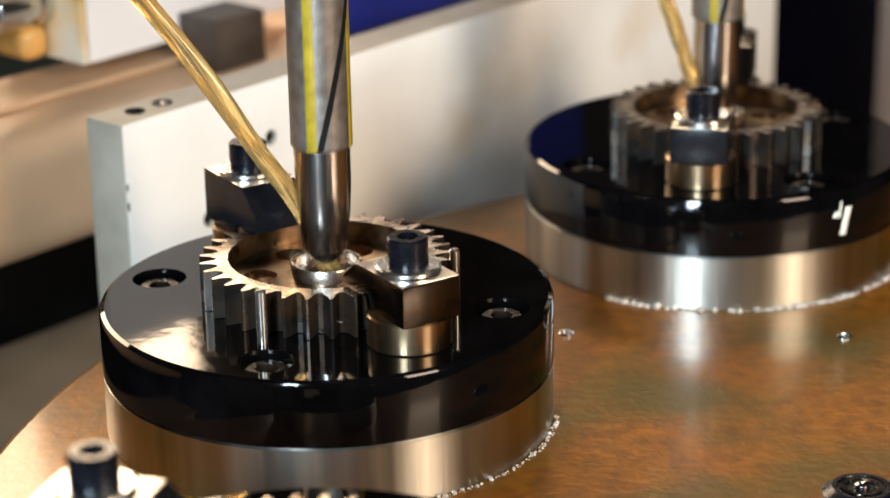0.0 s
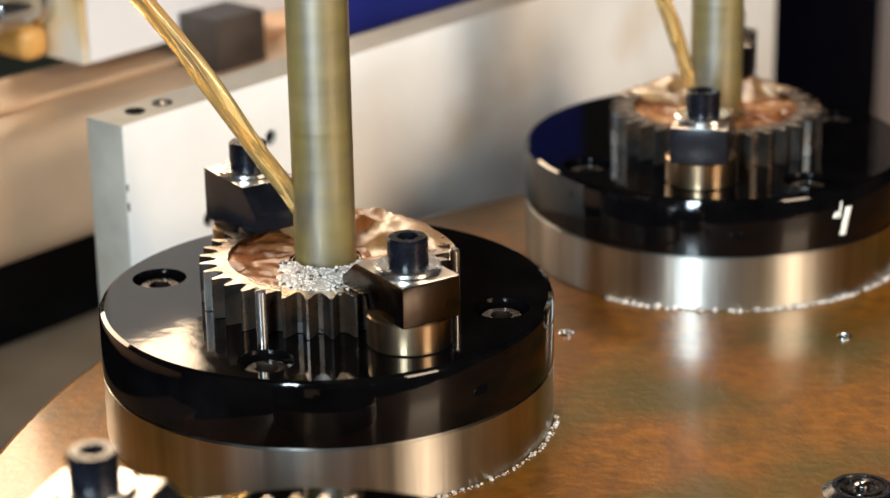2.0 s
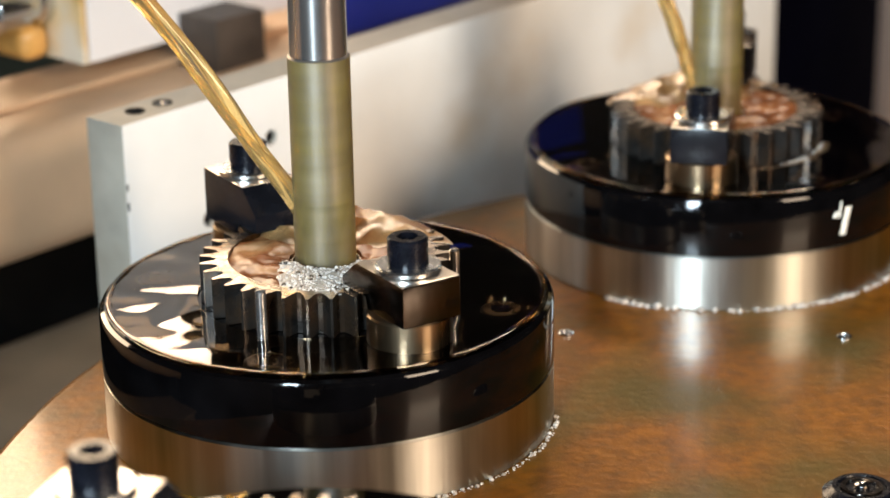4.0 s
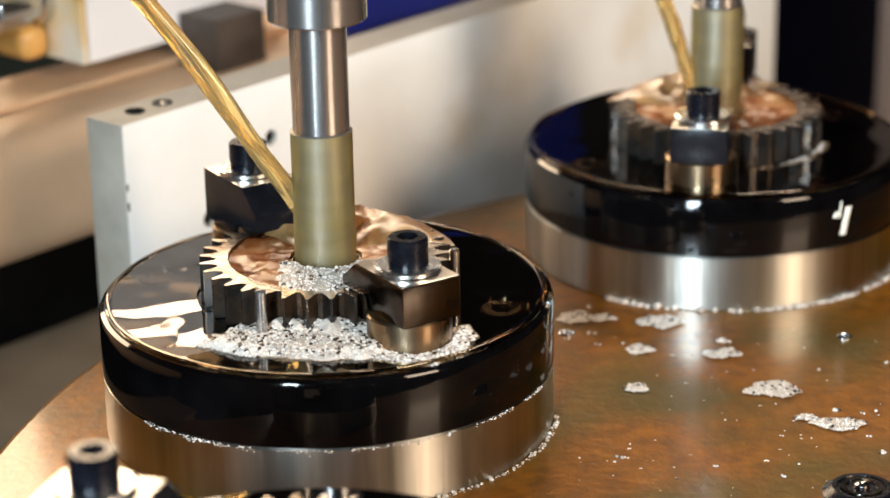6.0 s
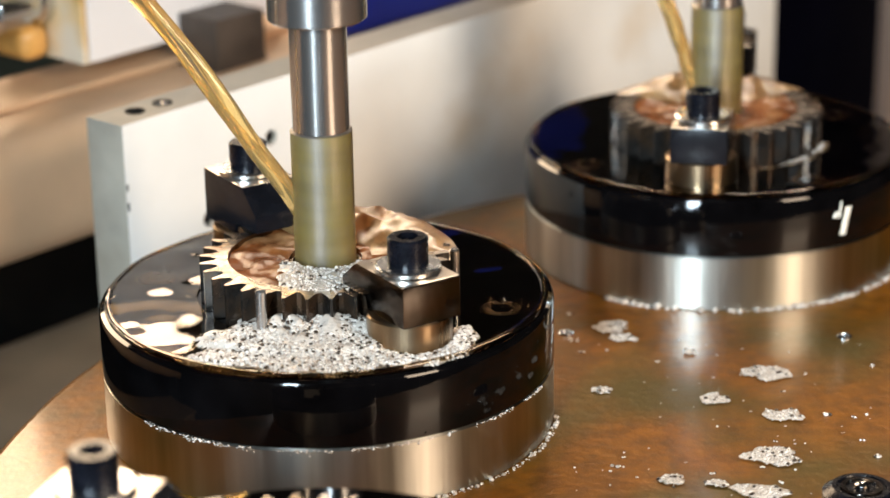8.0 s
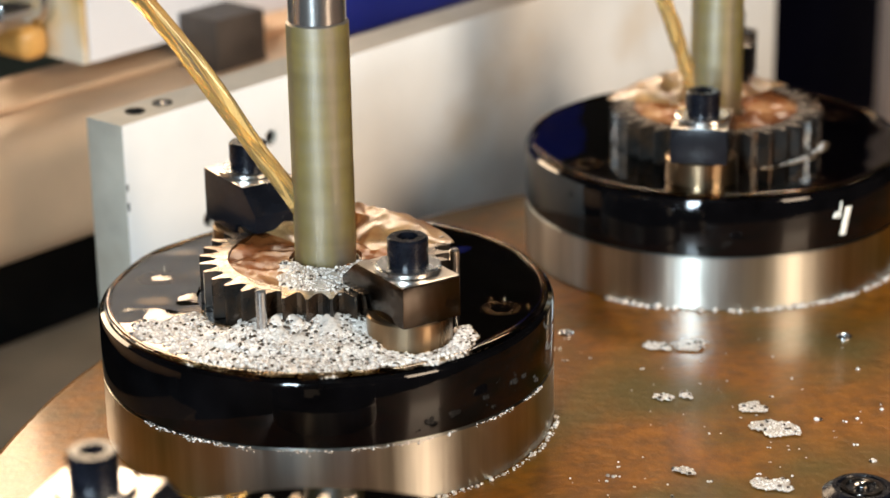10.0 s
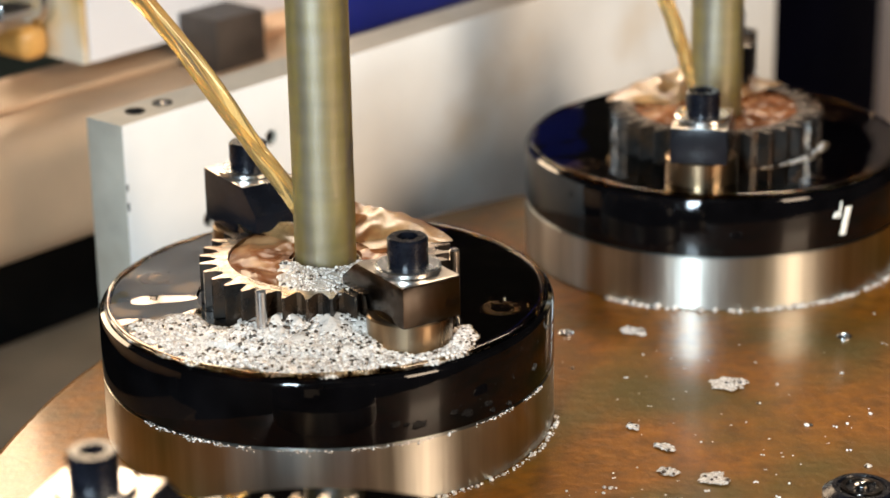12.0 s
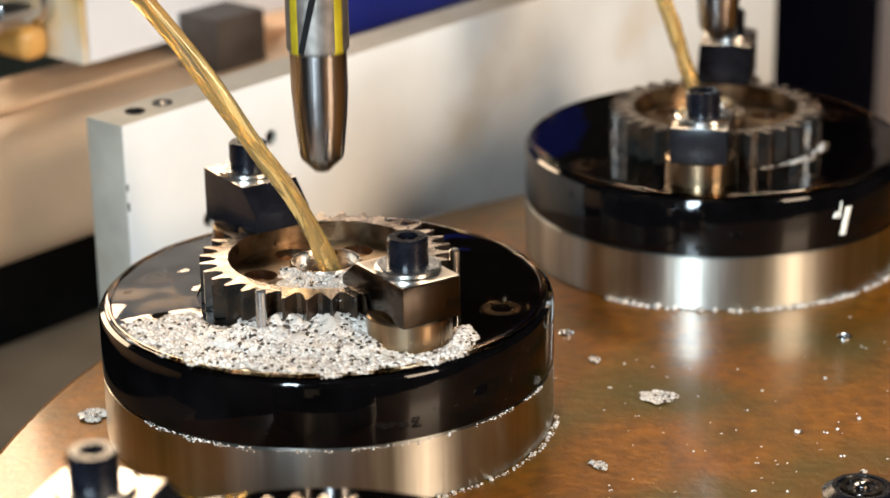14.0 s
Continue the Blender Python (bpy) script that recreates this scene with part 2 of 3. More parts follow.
for (u, z), r in front_holes:
    c = lathe([(0.0, -0.01), (r, -0.01), (r, 0.01), (0.0, 0.01)], 24)
    bmesh.ops.rotate(c, verts=c.verts, matrix=Matrix.Rotation(radians(90), 3, "X"))
    bmesh.ops.translate(c, verts=c.verts, vec=(u, 0, z))
    cut.append(c)
for u in (-0.0505, -0.0375):
    cut.append(lathe([(0.0, 0.050), (0.0026, 0.050), (0.0026, 0.080), (0.0, 0.080)], 24, u, 0.0095))
# End and top faces take the darker colour that stands for their shade.
faces_of(part("plate_body", carve(box(-0.0650, 0.340, 0.0, 0.0190, -0.25, 0.0657, 0.0009), cut), WHITE, plate), SHADED_EDGE, lambda v, c: v.z > 0.5 or v.x < -0.5)
for (u, z), r in front_holes:
    b = lathe([(0.0, 0.0), (r * 0.95, 0.0), (r * 0.95, 0.004), (r * 0.5, 0.0055), (0.0, 0.0055)], 24)
    bmesh.ops.rotate(b, verts=b.verts, matrix=Matrix.Rotation(radians(90), 3, "X"))
    bmesh.ops.translate(b, verts=b.verts, vec=(u, 0.0065, z))
    part("set_screw", b, BLACK_OXIDE, plate, "black set screw")
for u in (-0.0505, -0.0375):
    # Dark screw and black ring paint in the shade of the holes.
    part("set_screw", lathe([(0.0, 0.0640), (0.0024, 0.0640), (0.0024, 0.0656), (0.0013, 0.0654), (0.0011, 0.0642), (0.0, 0.0642)], 20, u, 0.0095), CHROME if u > -0.04 else DARK, plate)
    part("screw_rim", lathe([(0.0024, 0.0640), (0.0036, 0.0656), (0.0036, 0.0661), (0.0024, 0.0659)], 24, u, 0.0095, closed=True), DARK, plate, "raised black ring, the dark of the screw hole put into colour")

for u, z, w, h in ((-0.0642, 0.043, 0.0004, 0.0012), (-0.0642, 0.036, 0.0004, 0.0016), (0.030, 0.0646, 0.002, 0.0003)):
    part("paint_chip", box(u - w, u + w, -0.00012, 0.0006, z - h, z + h, 0.0001, 1), BLACK_OXIDE, plate, "dark chip in the paint")

beam = thing("machine_beam", RAIL, "cream painted cast machine beam behind the guard plate", "beam")
part("beam_body", box(-0.5, 0.30, 0.067, 0.1345, -0.0045, 0.044, 0.016, 7), CREAM, beam)
part("beam_rail", box(-0.5, 0.30, 0.1015, 0.1340, 0.0442, 0.0470, 0.0013, 3), CREAM, beam, "raised cream painted strip")
# Sheet added in near-black: the shade of the gap below the beam.
part("beam_back", box(-0.5, 0.30, 0.152, 0.170, -0.4, 0.030), DARK, beam, "near-black sheet for the shade under and behind the beam")
tray = thing("machine_tray", RAIL, "grey-brown painted sheet of the machine bed", "machine bed")
part("tray_sheet", box(-0.5, 0.30, 0.0200, 0.1515, -0.0800, -0.0735, 0.001), TRAY, tray)
part("tray_front", box(-0.5, 0.30, 0.0300, 0.0400, -0.5, -0.0803, 0.002), TRAY, tray)

block = thing("nylon_block", RAIL, "white nylon block with an oil-stained end over the beam", "block")
part("block_body", box(0.0065, 0.118, 0.0998, 0.150, 0.0547, 0.15, 0.0016), NYLON, block)
part("stained_end", box(0.0032, 0.0063, 0.1003, 0.150, 0.0547, 0.13, 0.001), STAINED, block, "yellow oil-stained end face")
part("end_cap", box(-0.0105, 0.0030, 0.119, 0.143, 0.0550, 0.0690, 0.0060, 5), CAP, block, "amber oil-soaked rounded cap")
fit = lathe([(0.0, 0.0), (0.0090, 0.0), (0.0090, 0.004), (0.0072, 0.005), (0.0072, 0.010), (0.0088, 0.011), (0.0088, 0.026), (0.0070, 0.028), (0.0070, 0.07), (0.0, 0.07)], 40)
bmesh.ops.rotate(fit, verts=fit.verts, matrix=Matrix.Rotation(radians(-90), 3, "Y"))
bmesh.ops.translate(fit, verts=fit.verts, vec=(0.0030, 0.124, 0.0770))
part("hose_fitting", fit, CHROME, block, "chrome hose fitting")
stop = thing("stop_block", RAIL, "dark oily steel stop block on the beam under the nylon block", "block")
part("stop_body", box(0.0530, 0.0800, 0.0770, 0.0995, 0.0442, 0.0660, 0.0010), STOP, stop)
part("stop_foot", box(0.0520, 0.0810, 0.0775, 0.0995, 0.0443, 0.0462, 0.0006), STOP, stop, "blackened foot")
panel = thing("blue_panel", RAIL, "bright blue painted machine panel behind the guard plate", "panel")
part("panel_sheet", box(0.122, 0.285, 0.0720, 0.0850, 0.0445, 0.13, 0.002), BLUE, panel)
part("panel_rim", box(0.122, 0.285, 0.0705, 0.0718, 0.0445, 0.0462, 0.0003), STOP, panel, "dark brown lower rim")
structure("backdrop_machine", box(-0.8, 1.2, 0.30, 0.32, -0.9, 0.14), GREEN, "dark green unlit machine casing far behind", RAIL)
column = thing("machine_column", RAIL, "navy blue machine column with a beige edge", "column")
part("column_sheet", box(0.345, 0.536, 0.060, 0.080, -0.6, 0.35), NAVY, column)
part("column_edge", box(0.5365, 0.60, 0.050, 0.080, -0.6, 0.35, 0.003), EDGE, column, "beige painted edge")

# ---------- fixtures on the table ----------


def jaw_mesh(more):
    # side outline along the arm: x runs inwards over the gear
    pts = [(-0.0125, 0.0500), (0.0075, 0.0500), (0.0085, 0.0537), (0.0215, 0.0537), (0.0215, 0.0565 + more * 0.7), (0.0135, 0.0628 + more), (-0.0125, 0.0628 + more)]
    bm = prism(pts, -0.0098, 0.0098, 0.0006)
    bmesh.ops.rotate(bm, verts=bm.verts, matrix=Matrix.Rotation(radians(90), 3, "X"))
    return bm


def socket_head(r, h, z0):
    """A socket cap screw head with a hexagonal recess."""
    body = lathe([(0.0, z0), (r, z0), (r, z0 + h - 0.0006), (r - 0.0006, z0 + h), (0.0, z0 + h)], 40)
    hexa = lathe([(0.0, z0 + h * 0.45), (r * 0.58, z0 + h * 0.45), (r * 0.58, z0 + h + 0.01), (0.0, z0 + h + 0.01)], 6)
    return carve(body, [hexa])


def fixture():
    fx = thing("gear_fixture", Matrix(), "round black fixture plate on a ground steel ring, wet with oil", "fixture", "fixtures on the rotary table")
    part("base_ring", lathe([(0.025, 0.0), (0.0695, 0.0), (0.0699, 0.0004), (0.0699, 0.0190), (0.0692, Z_SEAM), (0.025, Z_SEAM)], 160, closed=True), STEEL, fx, "ground steel base ring")
    top = lathe([(0.012, Z_SEAM + 0.0002), (0.0696, Z_SEAM + 0.0002), (0.0700, Z_SEAM + 0.0006), (0.0700, Z_TOP - 0.0017), (0.0695, Z_TOP - 0.0006), (0.0683, Z_TOP), (0.012, Z_TOP)], 192, closed=True)
    spots = [polar(0.0556, a) for a in (164, 74, -16, -106)]
    plate_top = part("top_plate", carve(top, [lathe([(0.0, Z_TOP - 0.0105), (0.0085, Z_TOP - 0.0105), (0.0085, Z_TOP + 0.01), (0.0, Z_TOP + 0.01)], 40, x, y) for x, y in spots]), BLACK, fx)
    head = None
    for x, y in spots:
        if head is None:
            head = part("cap_screw", socket_head(0.0065, 0.0080, Z_TOP - 0.0104), GEAR_DARK, plate_top, "oily steel cap screw in its counterbore")
        else:
            o = new("cap_screw", head.data)
            o.parent, o["label"] = plate_top, head["label"]
            head2 = o
        (head if head.location.length == 0 else head2).location = (x, y, 0)
    for a, more in ((-57.2, 0.0), (122.8, 0.0043)):
        x, y = polar(0.0478, a)
        m = pose(x, y, 0, 0, 0, a + 180)
        for n, b, mt, lb in (("clamp_post", lathe([(0.0, Z_TOP), (0.0122, Z_TOP), (0.0126, Z_TOP + 0.0005), (0.0126, 0.0494), (0.0120, 0.0500), (0.0, 0.0500)], 64), POST, "ground steel post"),
                             ("clamp_jaw", jaw_mesh(more), BLACK_JAW if more else JAW, "blackened clamp jaw with a bevelled nose" if more else "oily steel clamp jaw with a bevelled nose"),
                             ("washer", lathe([(0.0042, 0.0629 + more), (0.0094, 0.0629 + more), (0.0097, 0.0632 + more), (0.0097, 0.0643 + more), (0.0090, 0.0647 + more), (0.0042, 0.0647 + more)], 48, closed=True), ZINC, "zinc washer"),
                             ("clamp_bolt", socket_head(0.0060, 0.0083, 0.0647 + more), BLACK_OXIDE, "black socket head bolt")):
            ob = part(n, b, mt, fx, lb)
            ob.matrix_basis = m
            if n == "clamp_jaw":
                # Upward faces and front-jaw edges get the sheen as a brighter colour.
                faces_of(ob, TOP_SHEEN, lambda v, c: v.z > 0.9 or (more == 0.0 and v.z > 0.3 and (abs(v.y) > 0.3 or c.x < -0.012)))
    for (x, y), h in ((polar(0.0432, -113.5), 0.0572), (polar(0.0402, -11.0), 0.0570)):
        part("locating_pin", lathe([(0.0, Z_TOP), (0.0016, Z_TOP), (0.0016, h - 0.0006), (0.0010, h), (0.0, h)], 24, x, y), TOOL_STEEL, fx, "bright steel locating pin")
    return fx


near_fixture = fixture()
far_fixture = copy_thing(near_fixture, Matrix.Translation(FAR) @ pose(0, 0, 0, 0, 0, -45))
front_fixture = copy_thing(near_fixture, Matrix.Translation(FRONT) @ pose(0, 0, 0, 0, 0, 40))
for ob in list(far_fixture.children):
    if ob.name.startswith("locating_pin"):
        bpy.data.objects.remove(ob)
    elif ob.name.startswith("clamp_jaw") and ob["label"].startswith("oily"):
        # Same jaw as the near one, darkened for the shade on its front.
        ob.data = ob.data.copy()
        ob.data.materials[0] = BLACK_JAW
        ob["label"] = "clamp jaw coloured near-black for its shaded front, with brightened edges"


def gear():
    g = thing("spur_gear", Matrix(), "oily steel spur gear with round lightening holes, clamped on the fixture", "gear", "gears in the fixtures")
    n, root, tip, inner = 34, 0.0338, 0.0388, 0.0300
    z0, z1, web1 = Z_TOP + 0.0002, Z_GEAR, 0.0470
    outline = []
    for k in range(n):
        c = 274.8 + 360 / n * k
        for da, r in ((-4.1, root), (-2.7, root + 0.0012), (-1.1, tip - 0.0008), (-0.55, tip), (0.55, tip), (1.1, tip - 0.0008), (2.7, root + 0.0012), (4.1, root)):
            outline.append(polar(r, c + da))
    m = len(outline)
    bm = bmesh.new()
    ob_, ot = ([bm.verts.new((x, y, z)) for x, y in outline] for z in (z0, z1))
    ins = [(inner * math.cos(math.atan2(y, x)), inner * math.sin(math.atan2(y, x))) for x, y in outline]
    it, ib = ([bm.verts.new((x * s, y * s, z)) for x, y in ins] for z, s in ((z1, 1.0), (web1, 0.985)))
    hub = [bm.verts.new((x * 0.36, y * 0.36, web1)) for x, y in ins]
    hub0 = [bm.verts.new((x * 0.36, y * 0.36, z0)) for x, y in ins]
    for k in range(m):
        j = (k + 1) % m
        for a, b in ((ob_, ot), (ot, it), (it, ib), (ib, hub), (hub, hub0), (hub0, ob_)):
            bm.faces.new((a[k], a[j], b[j], b[k]))
    bmesh.ops.recalc_face_normals(bm, faces=bm.faces)
    cuts = [lathe([(0.0, z0 - 0.004), (0.0053, z0 - 0.004), (0.0053, z1 + 0.01), (0.0, z1 + 0.01)], 32, *polar(0.0204, a)) for a in (5, 65, 125, 185, 245, 305)]
    # Top face in the paler steel, tooth flanks in the dark one.
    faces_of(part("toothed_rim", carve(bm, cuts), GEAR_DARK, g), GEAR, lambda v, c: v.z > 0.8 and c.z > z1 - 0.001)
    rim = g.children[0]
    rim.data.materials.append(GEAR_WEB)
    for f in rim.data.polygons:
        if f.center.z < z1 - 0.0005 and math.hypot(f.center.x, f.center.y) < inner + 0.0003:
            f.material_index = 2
    part("hub", lathe([(0.0099, z0), (0.0108, z0), (0.0111, z0 + 0.001), (0.0111, z1 - 0.0027), (0.0107, z1 - 0.0021), (0.0103, z1 - 0.0021), (0.0099, z1 - 0.0027)], 64, closed=True), GEAR, g, "machined gear hub with a polished bore")
    return g


near_gear = gear()
far_gear = copy_thing(near_gear, Matrix.Translation(FAR) @ pose(0, 0, 0, 0, 0, -45))
front_gear = copy_thing(near_gear, Matrix.Translation(FRONT) @ pose(0, 0, 0, 0, 0, 40))


# ---------- honing tools ----------
def strip(r, z0, z1, a0, twist, width, proud, rows=12, cols=5):
    """A band laid on a cylinder: bottom at angle a0, turning by twist over its height."""
    bm = bmesh.new()
    grid = []
    for i in range(rows + 1):
        z = z0 + (z1 - z0) * i / rows
        row = []
        for k in range(cols + 1):
            a = a0 + twist * i / rows + width * (k / cols - 0.5)
            rr = r + (proud if 0 < k < cols else -0.0002)
            row.append(bm.verts.new((*polar(rr, a), z)))
        grid.append(row)
    for a, b in zip(grid, grid[1:]):
        for k in range(cols):
            bm.faces.new((a[k], a[k + 1], b[k + 1], b[k]))
    bmesh.ops.recalc_face_normals(bm, faces=bm.faces)
    return bm


def tool():
    """Its origin is the lower shoulder of the sleeve."""
    t = thing("honing_tool", Matrix(), "steel honing tool with yellow abrasive strips, on its spindle", "tool", "honing tools")
    part("pilot_nose", lathe([(0.0, -0.0378), (0.0025, -0.0376), (0.0064, -0.0336), (0.0068, -0.0326), (0.0081, -0.0205), (0.0086, -0.012), (0.0086, 0.0), (0.0, 0.0)], 48), NOSE, t, "dark polished steel pilot nose")
    sl = part("sleeve", lathe([(0.0, 0.0001), (0.0089, 0.0001), (0.0094, 0.0008), (0.0094, 0.1195), (0.0089, 0.120), (0.0, 0.120)], 64), SLEEVE, t, "grey sintered honing sleeve")
    for k in range(4):
        part("abrasive_strip", strip(0.0094, 0.0004, 0.1196, -105 + 90 * k, 0, 26, 0.00012), YELLOW, sl, "yellow abrasive strip")
    part("slot", strip(0.0094, 0.0006, 0.075, -90, 114, 15, 0.0002, 24, 6), DARK, sl, "black helical oil slot")
    part("shank", lathe([(0.0, 0.1201), (0.0087, 0.1201), (0.0087, 0.1545), (0.0, 0.1545)], 48), TOOL_STEEL, t, "polished steel shank")
    part("holder", lathe([(0.0, 0.1540), (0.0143, 0.1540), (0.0150, 0.1547), (0.0150, 0.42), (0.0, 0.42)], 64), TOOL_STEEL, t, "steel spindle holder")
    return t


near_tool = tool()
far_tool = copy_thing(near_tool, Matrix.Translation(FAR))


# ---------- oil streams ----------
def rope(points, radii, seg):
    """A falling jet: a tube with shallow ridges that wind slowly round it."""
    bm = bmesh.new()
    rings = []
    for k, q in enumerate(points):
        a, b = points[max(0, k - 1)], points[min(len(points) - 1, k + 1)]
        rot = (b - a).to_track_quat("Z", "Y")
        ring = []
        for i in range(seg):
            w = 2 * math.pi * i / seg
            r = radii[k] * (1 + 0.10 * math.sin(3 * w + 0.10 * k) + 0.05 * math.sin(5 * w - 0.17 * k))
            ring.append(bm.verts.new(q + rot @ Vector((r * math.cos(w), r * math.sin(w), 0))))
        rings.append(ring)
    for a, b in zip(rings, rings[1:]):
        for i in range(seg):
            bm.faces.new((a[i], a[(i + 1) % seg], b[(i + 1) % seg], b[i]))
    bm.faces.new(rings[0][::-1])
    bm.faces.new(rings[-1])
    bmesh.ops.recalc_face_normals(bm, faces=bm.faces)
    return bm



def stream(name, pts, radii, seed, label):
    rng = random.Random(seed)
    n = 40
    path, rad = [], []
    for k in range(n + 1):
        s = k / n * (len(pts) - 1)
        i = min(int(s), len(pts) - 2)
        f = s - i
        p0, p1, p2, p3 = (Vector(pts[max(0, min(len(pts) - 1, i + d))]) for d in (-1, 0, 1, 2))
        q = 0.5 * ((2 * p1) + (p2 - p0) * f + (2 * p0 - 5 * p1 + 4 * p2 - p3) * f * f + (3 * p1 - p0 - 3 * p2 + p3) * f ** 3)
        path.append(q)
        rad.append((radii[0] + (radii[1] - radii[0]) * k / n) * (1 + 0.05 * math.sin(k * 0.5 + seed) + 0.02 * rng.uniform(-1, 1)))
    st = thing(name, Matrix(), label, "oil stream", "oil streams")
    part("oil_jet", rope(path, rad, 28), OIL, st)
    side = [q + Vector((0.0021 * math.sin(0.22 * k + seed), -0.0018 + 0.0008 * math.cos(0.22 * k), 0.0)) for k, q in enumerate(path)]
    part("side_strand", rope(side, [r * 0.42 for r in rad], 14), OIL, st, "thin strand running beside the jet")
    return st


near_stream = stream("oil_stream", [(-0.0530, -0.003, 0.1380), (-0.0386, -0.003, 0.1190), (-0.0284, -0.003, 0.1030), (-0.0194, -0.002, 0.0878), (-0.0122, -0.001, 0.0765), (-0.0062, 0.0, 0.0650), (-0.0012, 0.0, 0.0545), (0.0026, 0.0, 0.0455)],
                     (0.0031, 0.0026), 3, "amber stream of cutting oil falling on the honing tool")
far_stream = stream("oil_stream", [(0.1130, 0.147, 0.1070), (0.1175, 0.147, 0.0939), (0.1214, 0.147, 0.0823), (0.1246, 0.147, 0.0727), (0.1273, 0.147, 0.0641), (0.1318, 0.148, 0.0500)],
                    (0.0028, 0.0025), 5, "amber stream of cutting oil falling on the honing tool")


# ---------- churning oil, films and foam ----------
def wavy_disc(r0, r1, z, amp, seed, freq=160.0, rings=18, seg=90):
    bm = bmesh.new()
    grid = []
    for i in range(rings + 1):
        r = r0 + (r1 - r0) * i / rings
        row = []
        for k in range(seg):
            x, y = polar(r, 360 * k / seg)
            h = noise.noise(Vector((x * freq, y * freq, seed))) + 0.5 * noise.noise(Vector((x * freq * 2.3, y * freq * 2.3, seed + 7)))
            row.append(bm.verts.new((x, y, z + amp * h)))
        grid.append(row)
    under = [bm.verts.new((v.co.x * 0.985, v.co.y * 0.985, z - 0.004)) for v in grid[-1]]
    inner = [bm.verts.new((v.co.x, v.co.y, z - 0.004)) for v in grid[0]]
    rows = [inner] + grid + [under]
    for a, b in zip(rows, rows[1:] + [inner]):
        for k in range(seg):
            j = (k + 1) % seg
            bm.faces.new((a[k], a[j], b[j], b[k]))
    bmesh.ops.recalc_face_normals(bm, faces=bm.faces)
    return bm


def mound(r_in, r_out, a0, a1, height, seed, rows=14, cols=46):
    """A splashing lump of oil along an arc, highest in its middle."""
    bm = bmesh.new()
    grid = []
    for i in range(rows + 1):
        row = []
        for k in range(cols + 1):
            s, q = i / rows, k / cols
            r = r_in + (r_out - r_in) * s
            x, y = polar(r, a0 + (a1 - a0) * q)
            env = math.sin(math.pi * s) ** 0.7 * math.sin(math.pi * q) ** 0.6
            ridge = 1 - abs(noise.noise(Vector((x * 95, y * 95, seed)))) * 1.9
            h = height * env * (0.35 + 0.65 * ridge + 0.16 * noise.noise(Vector((x * 230, y * 230, seed))))
            row.append(bm.verts.new((x, y, h)))
        grid.append(row)
    for a, b in zip(grid, grid[1:]):
        for k in range(cols):
            bm.faces.new((a[k], a[k + 1], b[k + 1], b[k]))
    bmesh.ops.solidify(bm, geom=bm.faces[:], thickness=0.0006)
    bmesh.ops.recalc_face_normals(bm, faces=bm.faces)
    return bm


def oil_in_gear(name, seed):
    o = thing(name, Matrix(), "brown churning oil filling the hollow of the gear", "oil", "oil in the gears")
    part("oil_surface", wavy_disc(0.0112, 0.0298, 0.0, 0.0013, seed), CHURN, o)
    return o


def splash(name, seed):
    o = thing(name, Matrix(), "brown oil thrown up over the gear rim behind the tool", "oil splash", "oil in the gears")
    part("splash_sheet", mound(0.014, 0.0405, 8, 130, 0.0068, seed), SPLASH, o)
    return o


near_oil, far_oil = oil_in_gear("churning_oil", 1.0), oil_in_gear("churning_oil", 4.0)
near_splash, far_splash = splash("oil_splash", 2.0), splash("oil_splash", 6.0)


def film(name, seed, amp):
    bm = wavy_disc(0.0400, 0.0680, 0.0, amp, seed, 42, 20, 170)
    o = thing(name, Matrix(), "thin clear oil film lying over the black fixture plate", "oil film", "oil films")
    part("film_sheet", bm, FILM, o)
    bead = bmesh.new()
    rings = []
    for k in range(180):
        a = 2 * k
        rr = 0.0008 * (1 + 0.9 * noise.noise(Vector((math.cos(radians(a)) * 3, math.sin(radians(a)) * 3, seed))))
        rings.append([bead.verts.new((*polar(0.0668 + rr * math.cos(2 * math.pi * i / 8), a), rr * 0.7 * math.sin(2 * math.pi * i / 8))) for i in range(8)])
    for a, b in zip(rings, rings[1:] + rings[:1]):
        for i in range(8):
            bead.faces.new((a[i], a[(i + 1) % 8], b[(i + 1) % 8], b[i]))
    bmesh.ops.recalc_face_normals(bead, faces=bead.faces)
    part("rim_bead", bead, FILM, o, "rounded bead of oil along the rim")
    return o


near_film, far_film = film("oil_film", 3.0, 0.0005), film("oil_film", 9.0, 0.0002)

BUBBLE = bmesh.new()
bmesh.ops.create_icosphere(BUBBLE, subdivisions=2, radius=1.0)
BV = [v.co.copy() for v in BUBBLE.verts]
BF = [[v.index for v in f.verts] for f in BUBBLE.faces]
BUBBLE.free()


